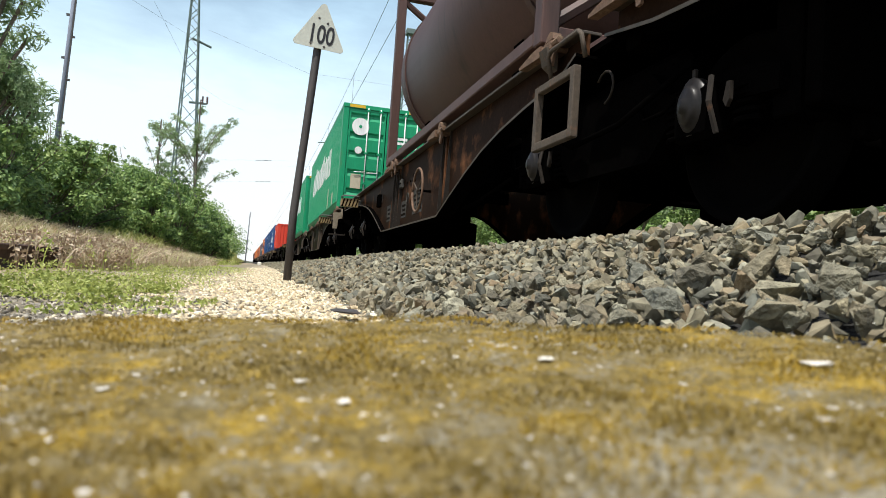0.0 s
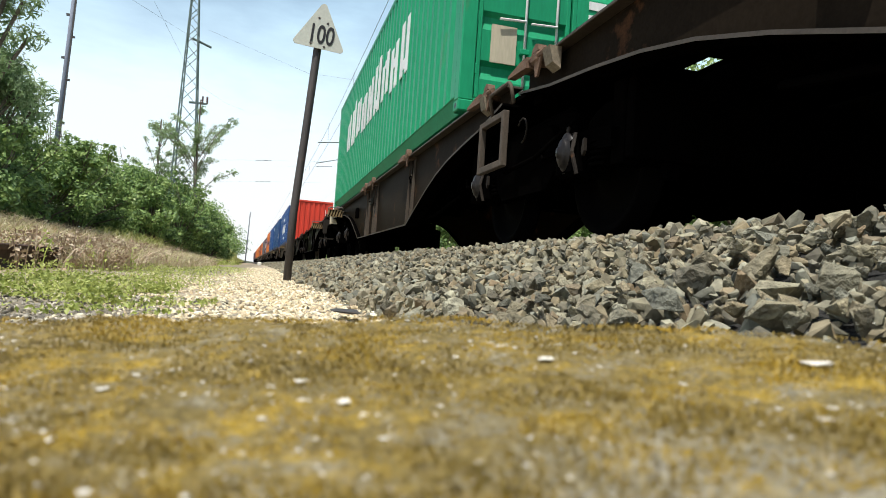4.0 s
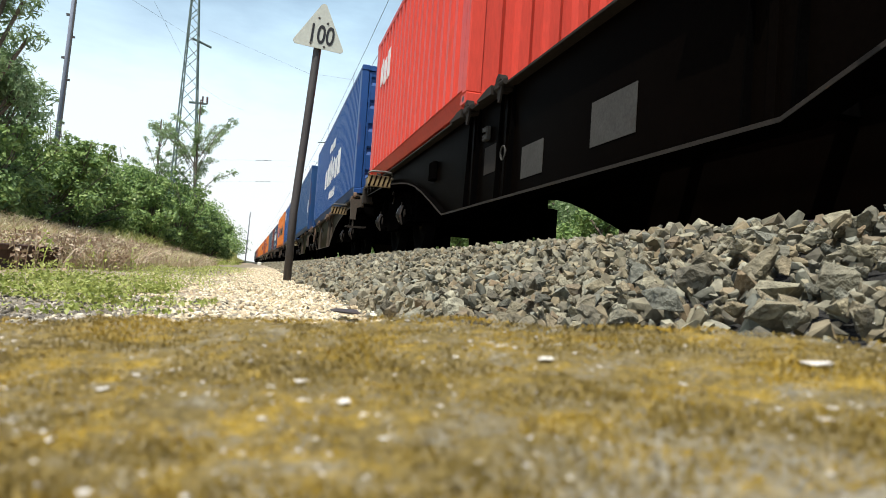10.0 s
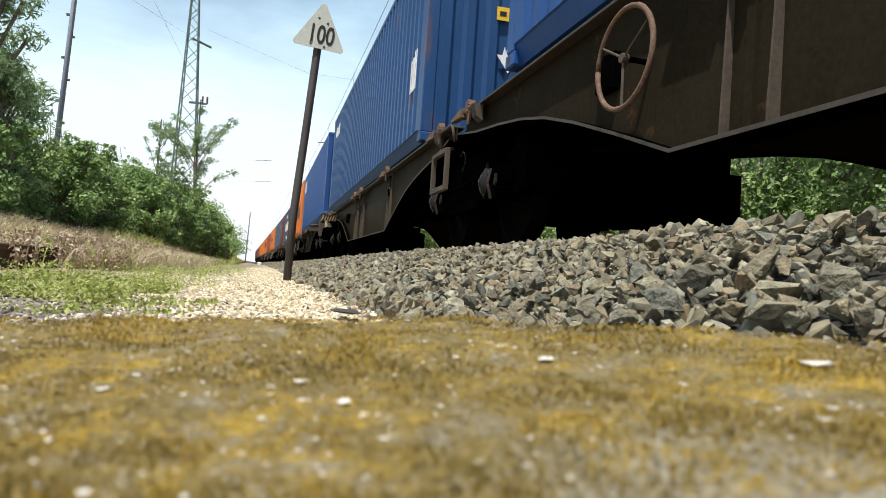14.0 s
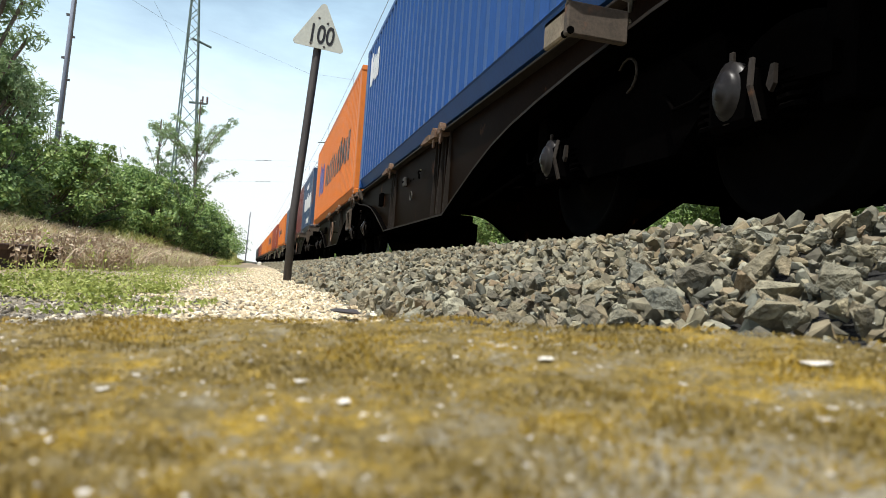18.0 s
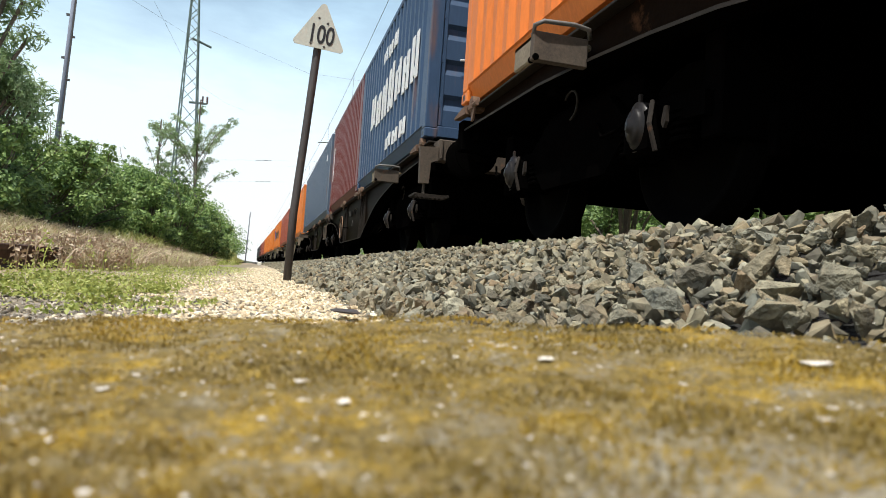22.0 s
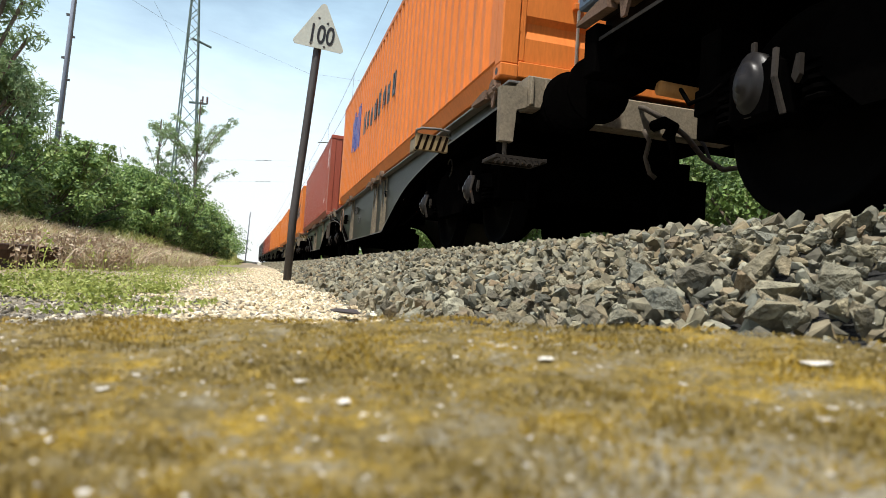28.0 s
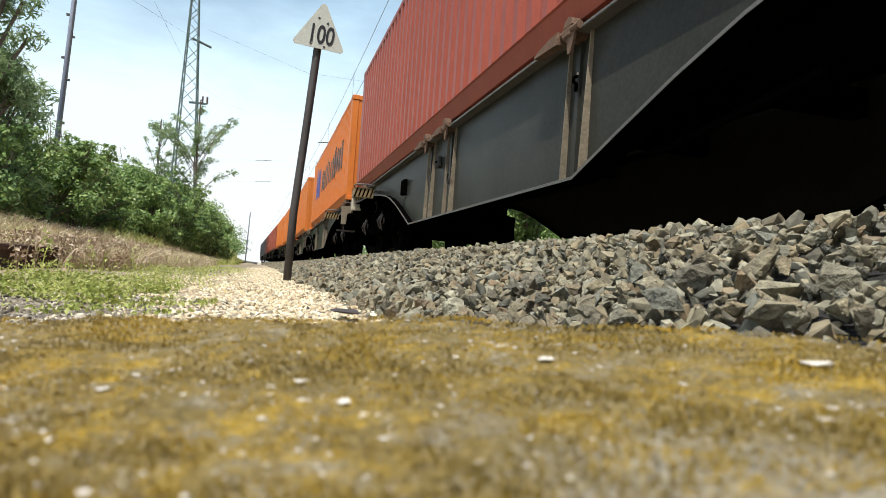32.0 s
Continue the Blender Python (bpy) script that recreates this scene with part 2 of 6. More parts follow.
M["weed_leaf"] = leaf_material("leafy_weeds", [(0.085, 0.115, 0.026), (0.21, 0.26, 0.055), (0.35, 0.405, 0.095), (0.50, 0.53, 0.17), (0.64, 0.63, 0.31)], 0.35, 14.0)
M["withered"] = leaf_material("withered_weed_leaves", [(0.168, 0.105, 0.064), (0.357, 0.264, 0.170), (0.273, 0.182, 0.115), (0.483, 0.396, 0.276), (0.420, 0.308, 0.202), (0.651, 0.583, 0.423)], 0.2, 9.0)
M["bark"] = material("bark", (0.14, 0.11, 0.085), 0.9, 0.0, 0.3, 8.0, 60.0, 0.5)


def ground_material():
    """Soil, pale gravel along the path and dry litter beyond the siding, with ragged borders."""
    m = bpy.data.materials.new("trackside_ground")
    m.use_nodes = True
    n, l = m.node_tree.nodes, m.node_tree.links
    b = n["Principled BSDF"]
    b.inputs["Roughness"].default_value = 0.95
    co = n.new("ShaderNodeTexCoord")
    sep = n.new("ShaderNodeSeparateXYZ")
    l.new(co.outputs["Object"], sep.inputs[0])
    ns = n.new("ShaderNodeTexNoise")
    ns.inputs["Scale"].default_value = 1.3
    ns.inputs["Detail"].default_value = 6
    l.new(co.outputs["Object"], ns.inputs["Vector"])
    fine = n.new("ShaderNodeTexVoronoi")
    fine.inputs["Scale"].default_value = 55.0
    l.new(co.outputs["Object"], fine.inputs["Vector"])
    wob = n.new("ShaderNodeMath")
    wob.operation = "MULTIPLY_ADD"
    wob.inputs[1].default_value = 0.9
    l.new(ns.outputs["Fac"], wob.inputs[0])
    l.new(sep.outputs["X"], wob.inputs[2])

    def band(lo, hi):
        r = n.new("ShaderNodeMapRange")
        r.inputs["From Min"].default_value = lo
        r.inputs["From Max"].default_value = hi
        l.new(wob.outputs[0], r.inputs["Value"])
        return r.outputs[0]

    def mix(f, a, c):
        x = n.new("ShaderNodeMix")
        x.data_type = "RGBA"
        l.new(f, x.inputs["Factor"])
        for v, k in ((a, "A"), (c, "B")):
            if isinstance(v, tuple):
                x.inputs[k].default_value = (*v, 1)
            else:
                l.new(v, x.inputs[k])
        return x.outputs["Result"]
    gravel = n.new("ShaderNodeValToRGB")
    gravel.color_ramp.elements[0].color = (0.24, 0.19, 0.13, 1)
    gravel.color_ramp.elements[1].color = (0.56, 0.47, 0.34, 1)
    l.new(fine.outputs["Color"], gravel.inputs[0])
    c1 = mix(band(-4.2, -3.4), (0.07, 0.075, 0.035), mix(band(-1.3, -0.6), (0.32, 0.25, 0.17), (0.23, 0.195, 0.13)))
    c2 = mix(band(-0.15, 0.35), c1, gravel.outputs[0])
    c3 = mix(band(6.0, 7.0), c2, (0.07, 0.085, 0.035))
    l.new(c3, b.inputs["Base Color"])
    bp = n.new("ShaderNodeBump")
    bp.inputs["Strength"].default_value = 0.5
    bp.inputs["Distance"].default_value = 0.01
    l.new(fine.outputs["Distance"], bp.inputs["Height"])
    l.new(bp.outputs[0], b.inputs["Normal"])
    return m


def slab_material():
    """Old concrete under ochre moss and lichen with bare grey spots and pale grit."""
    m = bpy.data.materials.new("mossy_concrete")
    m.use_nodes = True
    n, l = m.node_tree.nodes, m.node_tree.links
    b = n["Principled BSDF"]
    b.inputs["Roughness"].default_value = 0.95
    b.inputs["Specular IOR Level"].default_value = 0.25
    co = n.new("ShaderNodeTexCoord")

    def noise_tex(sc, d, rough=0.6):
        t = n.new("ShaderNodeTexNoise")
        t.inputs["Scale"].default_value = sc
        t.inputs["Detail"].default_value = d
        t.inputs["Roughness"].default_value = rough
        l.new(co.outputs["Object"], t.inputs["Vector"])
        return t.outputs["Fac"]

    def rng(v, lo, hi):
        r = n.new("ShaderNodeMapRange")
        r.inputs["From Min"].default_value = lo
        r.inputs["From Max"].default_value = hi
        l.new(v, r.inputs["Value"])
        return r.outputs[0]

    def mix(f, a, c):
        x = n.new("ShaderNodeMix")
        x.data_type = "RGBA"
        l.new(f, x.inputs["Factor"])
        for v, k in ((a, "A"), (c, "B")):
            if isinstance(v, tuple):
                x.inputs[k].default_value = (*v, 1)
            else:
                l.new(v, x.inputs[k])
        return x.outputs["Result"]
    moss = mix(rng(noise_tex(230, 8, 0.75), 0.34, 0.68), (0.036, 0.027, 0.010), (0.285, 0.215, 0.076))
    broad = mix(rng(noise_tex(13, 5, 0.6), 0.40, 0.60), moss, mix(rng(noise_tex(260, 6, 0.7), 0.36, 0.64), (0.080, 0.058, 0.020), (0.275, 0.20, 0.06)))
    ochre = mix(rng(noise_tex(34, 8, 0.76), 0.50, 0.64), broad, mix(rng(noise_tex(280, 5, 0.7), 0.36, 0.62), (0.18, 0.120, 0.018), (0.44, 0.295, 0.04)))
    grey = mix(rng(noise_tex(300, 4), 0.38, 0.62), (0.125, 0.110, 0.077), (0.31, 0.28, 0.205))
    body = mix(rng(noise_tex(50, 9, 0.80), 0.50, 0.64), ochre, grey)
    body = mix(rng(noise_tex(21, 8, 0.74), 0.57, 0.68), body, mix(rng(noise_tex(330, 4), 0.36, 0.62), (0.20, 0.175, 0.115), (0.39, 0.35, 0.25)))
    # a bare worn patch where the moss has gone
    away = n.new("ShaderNodeVectorMath")
    away.operation = "DISTANCE"
    away.inputs[1].default_value = tuple(Vector(EYE) + VIEW.to_3x3() @ Vector((0.066, -0.058, -0.165)))
    l.new(co.outputs["Object"], away.inputs[0])
    worn = n.new("ShaderNodeMath")
    worn.operation = "MULTIPLY_ADD"
    worn.inputs[1].default_value = -0.19
    l.new(noise_tex(24, 6, 0.65), worn.inputs[0])
    l.new(away.outputs["Value"], worn.inputs[2])
    body = mix(rng(worn.outputs[0], -0.02, -0.085), body, grey)
    body = mix(rng(noise_tex(9.0, 6, 0.7), 0.65, 0.76), body, grey)
    speck = n.new("ShaderNodeTexVoronoi")
    speck.inputs["Scale"].default_value = 130.0
    l.new(co.outputs["Object"], speck.inputs["Vector"])
    body = mix(rng(speck.outputs["Distance"], 0.15, 0.09), body, (0.50, 0.45, 0.36))
    dark = mix(rng(noise_tex(120, 7, 0.74), 0.41, 0.29), body, (0.05, 0.038, 0.022))
    l.new(dark, b.inputs["Base Color"])
    bp = n.new("ShaderNodeBump")
    bp.inputs["Strength"].default_value = 0.9
    bp.inputs["Distance"].default_value = 0.003
    l.new(noise_tex(240, 6), bp.inputs["Height"])
    l.new(bp.outputs[0], b.inputs["Normal"])
    return m


M["ground"] = ground_material()
M["slab"] = slab_material()
M["moss"] = leaf_material("moss_fibres", [(0.159, 0.118, 0.043), (0.213, 0.154, 0.043), (0.257, 0.190, 0.048), (0.312, 0.224, 0.058), (0.405, 0.274, 0.033), (0.545, 0.357, 0.023), (0.465, 0.388, 0.207)], 0.35, 17.0)
M["chip"] = material("pale_flakes", (0.72, 0.68, 0.60), 0.7, 0.0, 0.15)


# ---------- mesh building ----------
class Geo:
    """Collects verts and faces for one mesh."""

    def __init__(self):
        self.v, self.f = [], []

    def add(self, verts, faces):
        k = len(self.v)
        self.v += [tuple(p) for p in verts]
        self.f += [tuple(i + k for i in q) for q in faces]
        return self

    def box(self, x0, x1, y0, y1, z0, z1, ch=0.0, m=None):
        c = min(ch, abs(x1 - x0) / 2.1, abs(y1 - y0) / 2.1, abs(z1 - z0) / 2.1)
        if c <= 0:
            p = [(x, y, z) for z in (z0, z1) for y in (y0, y1) for x in (x0, x1)]
            q = [(0, 2, 3, 1), (4, 5, 7, 6), (0, 1, 5, 4), (2, 6, 7, 3), (0, 4, 6, 2), (1, 3, 7, 5)]
        else:
            p, q = [], []
            for sz in (0, 1):
                for sy in (0, 1):
                    for sx in (0, 1):
                        X, Y, Z = (x0, x1)[sx], (y0, y1)[sy], (z0, z1)[sz]
                        dx, dy, dz = (c, -c)[sx], (c, -c)[sy], (c, -c)[sz]
                        p += [(X, Y + dy, Z + dz), (X + dx, Y, Z + dz), (X + dx, Y + dy, Z)]

            def i(sx, sy, sz, a):
                return 3 * (sx + 2 * sy + 4 * sz) + a
            for s in (0, 1):
                q += [(i(s, 0, 0, 0), i(s, 1, 0, 0), i(s, 1, 1, 0), i(s, 0, 1, 0)), (i(0, s, 0, 1), i(1, s, 0, 1), i(1, s, 1, 1), i(0, s, 1, 1)), (i(0, 0, s, 2), i(1, 0, s, 2), i(1, 1, s, 2), i(0, 1, s, 2))]
                for t in (0, 1):
                    q += [(i(s, t, 0, 0), i(s, t, 1, 0), i(s, t, 1, 1), i(s, t, 0, 1)), (i(s, 0, t, 0), i(s, 1, t, 0), i(s, 1, t, 2), i(s, 0, t, 2)), (i(0, s, t, 1), i(1, s, t, 1), i(1, s, t, 2), i(0, s, t, 2))]
                    for u in (0, 1):
                        q.append((i(s, t, u, 0), i(s, t, u, 1), i(s, t, u, 2)))
        if m is not None:
            p = [m @ Vector(a) for a in p]
        return self.add(p, q)

    def cyl(self, a, b, r, n=12, r2=None, cap=True):
        a, b = Vector(a), Vector(b)
        d = (b - a).normalized()
        s = d.orthogonal().normalized()
        t = d.cross(s)
        r2 = r if r2 is None else r2
        p = []
        for c, rr in ((a, r), (b, r2)):
            for k in range(n):
                w = 2 * math.pi * k / n
                p.append(c + (s * math.cos(w) + t * math.sin(w)) * rr)
        q = [(k, (k + 1) % n, n + (k + 1) % n, n + k) for k in range(n)]
        if cap:
            q += [tuple(range(n - 1, -1, -1)), tuple(range(n, 2 * n))]
        return self.add(p, q)

    def tube(self, pts, r, n=8):
        pts = [Vector(p) for p in pts]
        p, q = [], []
        s = None
        for j, c in enumerate(pts):
            d = (pts[min(j + 1, len(pts) - 1)] - pts[max(j - 1, 0)]).normalized()
            s = d.orthogonal().normalized() if s is None else (s - d * s.dot(d)).normalized()
            t = d.cross(s)
            for k in range(n):
                w = 2 * math.pi * k / n
                p.append(c + (s * math.cos(w) + t * math.sin(w)) * r)
        for j in range(len(pts) - 1):
            q += [(j * n + k, j * n + (k + 1) % n, (j + 1) * n + (k + 1) % n, (j + 1) * n + k) for k in range(n)]
        q += [tuple(range(n - 1, -1, -1)), tuple(range((len(pts) - 1) * n, len(pts) * n))]
        return self.add(p, q)

    def lathe(self, prof, centre, axis="x", n=24):
        """Turns (radius, along) pairs round an axis through centre."""
        p, q = [], []
        for r, h in prof:
            for k in range(n):
                w = 2 * math.pi * k / n
                a, b = r * math.cos(w), r * math.sin(w)
                o = {"x": (h, a, b), "y": (a, h, b), "z": (a, b, h)}[axis]
                p.append((centre[0] + o[0], centre[1] + o[1], centre[2] + o[2]))
        for j in range(len(prof) - 1):
            q += [(j * n + k, j * n + (k + 1) % n, (j + 1) * n + (k + 1) % n, (j + 1) * n + k) for k in range(n)]
        return self.add(p, q)

    def strip(self, top, low, x0, x1):
        """A plate between x0 and x1 whose edges follow two rows of (y, z) with equal length."""
        k = len(top)
        p = [(x, y, z) for x in (x0, x1) for row in (top, low) for y, z in row]
        q = []
        for j in range(k - 1):
            for s in (0, 1):
                o = s * 2 * k
                q.append((o + j, o + j + 1, o + k + j + 1, o + k + j))
            q.append((j, j + 1, 2 * k + j + 1, 2 * k + j))
            q.append((k + j, k + j + 1, 3 * k + j + 1, 3 * k + j))
        q += [(0, k, 3 * k, 2 * k), (k - 1, 2 * k - 1, 4 * k - 1, 3 * k - 1)]
        return self.add(p, q)

    def prism(self, poly, axis, c0, c1):
        """A convex outline extruded along an axis; outline pairs are the other two coordinates in order."""
        def at(a, b, c):
            return {"x": (c, a, b), "y": (a, c, b), "z": (a, b, c)}[axis]
        k = len(poly)
        p = [at(a, b, c) for c in (c0, c1) for a, b in poly]
        q = [(j, (j + 1) % k, k + (j + 1) % k, k + j) for j in range(k)]
        q += [tuple(range(k - 1, -1, -1)), tuple(range(k, 2 * k))]
        return self.add(p, q)

    def mesh(self, name, mat, smooth=False):
        me = bpy.data.meshes.new(name)
        me.from_pydata(self.v, [], self.f)
        bm = bmesh.new()
        bm.from_mesh(me)
        bmesh.ops.recalc_face_normals(bm, faces=bm.faces)
        bm.to_mesh(me)
        bm.free()
        if mat:
            me.materials.append(mat)
        if smooth:
            me.shade_smooth()
        return me


def part(name, geo, mat, parent=None, label="", smooth=False, at=None):
    ob = new(name, geo.mesh(name, mat, smooth))
    if parent is not None:
        ob.parent = parent
    if at is not None:
        ob.location = at
    if label:
        tagged(ob, label)
    return ob


def array_mesh(name, verts, faces, mat, smooth=False):
    """A mesh straight from arrays of corners and of equal-sided faces."""
    me = bpy.data.meshes.new(name)
    verts = np.asarray(verts, dtype=np.float32).reshape(-1, 3)
    faces = np.asarray(faces, dtype=np.int32)
    k = faces.shape[1]
    me.vertices.add(len(verts))
    me.vertices.foreach_set("co", verts.ravel())
    me.loops.add(faces.size)
    me.loops.foreach_set("vertex_index", faces.ravel())
    me.polygons.add(len(faces))
    me.polygons.foreach_set("loop_start", np.arange(0, faces.size, k, dtype=np.int32))
    me.update(calc_edges=True)
    me.validate()
    me.materials.append(mat)
    if smooth:
        me.shade_smooth()
    else:
        me.shade_flat()
    return me


# ---------- ground ----------
def ground_height(x, y):
    """Height of the trackside: level path, rising bank beyond the siding."""
    x = x - bend(y)
    if x < -2.0:
        h = 0.48 * min(1.0, (-2.0 - x) / 2.4) ** 1.3 + (0.0 if x > -4.4 else min(0.6, (-4.4 - x) * 0.12))
    elif x > 5.4:
        h = min(0.35, (x - 5.4) * 0.12)
    else:
        h = 0.0
    h += min(0.9, max(0.0, (y - 18) * 0.012)) * (1 if x < -3.4 else 0)
    return h - 0.01 + 0.02 * noise.noise((x * 1.7, y * 1.7, 0.0)) * (1 if x > -2 else 2.5)


def build_ground():
    xs = sorted(set([-3000, -900, -300, -120, -60, -35, -22, -16, -12, -10, -8.5, -7.2] + [round(-6.4 + 0.2 * i, 2) for i in range(42)] + [2.4, 3.2, 4, 4.8, 5.4, 6, 7, 8, 10, 13, 18, 30, 60, 120, 300, 900, 3000]))
    ys = sorted(set([-3000, -800, -200, -60, -20, -8] + [round(-4 + 0.35 * i, 2) for i in range(60)] + [17 + 0.9 * i for i in range(34)] + [50 + 6 * i for i in range(26)] + [220, 260, 320, 420, 600, 900, 1600, 3200]))
    v = [(x + bend(min(y, 420)), y, ground_height(x + bend(y), y) if abs(x) < 100 else 0.5) for y in ys for x in xs]
    k = len(xs)
    f = [(j * k + i, j * k + i + 1, (j + 1) * k + i + 1, (j + 1) * k + i) for j in range(len(ys) - 1) for i in range(k - 1)]
    ob = new("ground", array_mesh("ground", v, f, M["ground"], True))
    tagged(ob, "trackside ground of soil, pale gravel and dry litter", "ground", kind="structure")


BED = [(0.22, -0.03), (0.50, 0.045), (0.92, 0.185), (1.18, 0.285), (1.42, 0.325), (1.75, 0.335), (2.97, 0.34), (4.2, 0.335), (4.6, 0.30), (5.6, -0.05)]


def bed_height(x):
    for (a, za), (b, zb) in zip(BED, BED[1:]):
        if a <= x <= b:
            return za + (zb - za) * (x - a) / (b - a)
    return -0.05


def build_bed():
    ys = [-30 + 2 * i for i in range(60)] + [90 + 10 * i for i in range(34)]
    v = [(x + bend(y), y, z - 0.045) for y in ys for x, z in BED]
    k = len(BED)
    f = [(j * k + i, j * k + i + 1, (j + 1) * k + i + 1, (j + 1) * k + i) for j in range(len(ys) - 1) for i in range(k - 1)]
    # almost black sheet: its colour stands in for shade between the stones
    mat = material("ballast_gap_shade", (0.014, 0.0135, 0.012), 0.9, 0.0, 0.6, 9.0, 26.0, 1.0, relief=0.03)
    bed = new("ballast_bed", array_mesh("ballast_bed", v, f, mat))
    return tagged(bed, "grey basalt ballast bed of the main track on a sheet of gap-shade colour", "ballast", kind="structure")


def stone_meshes(count, seed, material_key, flat=0.75, points=18):
    """Angular broken stones as small convex hulls, about one unit across."""
    rnd = random.Random(seed)
    out = []
    for i in range(count):
        bm = bmesh.new()
        sx, sy, sz = rnd.uniform(0.8, 1.15), rnd.uniform(0.5, 0.95), rnd.uniform(0.4, 0.85) * flat / 0.75
        for _ in range(points):
            d = Vector((rnd.uniform(-1, 1), rnd.uniform(-1, 1), rnd.uniform(-1, 1)))
            m = max(abs(d.x), abs(d.y), abs(d.z))
            d = (d / m * 0.58 + d.normalized() * 0.42) * rnd.uniform(0.86, 1.04)
            bm.verts.new((d.x * sx / 2, d.y * sy / 2, d.z * sz / 2))
        res = bmesh.ops.convex_hull(bm, input=bm.verts)
        junk = [g for g in res["geom_interior"] if isinstance(g, bmesh.types.BMVert)]
        bmesh.ops.delete(bm, geom=junk, context="VERTS")
        bmesh.ops.triangulate(bm, faces=bm.faces)
        me = bpy.data.meshes.new("stone")
        bm.to_mesh(me)
        bm.free()
        me.materials.append(M[material_key])
        out.append(me)
    return out


def as_arrays(me):
    v = np.empty(len(me.vertices) * 3, dtype=np.float32)
    me.vertices.foreach_get("co", v)
    f = np.array([p.vertices[:] for p in me.polygons], dtype=np.int32)
    return v.reshape(-1, 3), f


def random_turns(rng, n, tilt=1.0):
    """n rotation matrices."""
    q = rng.normal(size=(n, 4))
    q[:, 1:3] *= tilt
    q /= np.linalg.norm(q, axis=1)[:, None]
    w, x, y, z = q.T
    return np.stack([np.stack([1 - 2 * (y * y + z * z), 2 * (x * y - z * w), 2 * (x * z + y * w)], -1), np.stack([2 * (x * y + z * w), 1 - 2 * (x * x + z * z), 2 * (y * z - x * w)], -1), np.stack([2 * (x * z - y * w), 2 * (y * z + x * w), 1 - 2 * (x * x + y * y)], -1)], 1)


def scatter(name, shapes, places, sizes, mat, rng, tilt=1.0):
    """Many loose pieces of a few shapes, joined into one mesh."""
    vs, fs, k = [], [], 0
    pick = rng.integers(0, len(shapes), len(places))
    for i, (v, f) in enumerate(shapes):
        sel = np.where(pick == i)[0]
        if not len(sel):
            continue
        rot = random_turns(rng, len(sel), tilt)
        w = np.einsum("nij,vj->nvi", rot, v) * sizes[sel][:, None, None] + places[sel][:, None, :]
        vs.append(w.reshape(-1, 3))
        fs.append((f[None] + (np.arange(len(sel)) * len(v))[:, None, None] + k).reshape(-1, f.shape[1]))
        k += len(sel) * len(v)
    return new(name, array_mesh(name, np.concatenate(vs), np.concatenate(fs), mat))


# slab under the camera: its top plane leans with the camera
SLAB_DROP = 0.058
AXES = VIEW.to_3x3()
RIGHT, UP, AHEAD = AXES.col[0].copy(), AXES.col[1].copy(), -AXES.col[2].copy()


def slab_edge(a):
    """How far ahead the slab reaches at a metres to the right."""
    k = min(1.0, max(0.0, (a + 0.02) / 0.10))
    return 0.542 - 0.055 * k * k * (3 - 2 * k) + 0.005 * math.sin(a * 9 + 1) + 0.004 * math.sin(a * 31) - 0.85 * max(0.0, a - 0.14) ** 1.2


def slab_point(a, d, lift=0.0):
    return Vector(EYE) + RIGHT * a + AHEAD * d - UP * (SLAB_DROP - lift)


def slab_height(a, d):
    h = 0.0045 * noise.noise((a * 14, d * 14, 0)) + 0.0032 * noise.noise((a * 50, d * 50, 3)) + 0.0016 * noise.noise((a * 120, d * 120, 7))
    return h + 0.005 * noise.noise((a * 3.1, d * 3.1, 5)) * max(0, d)


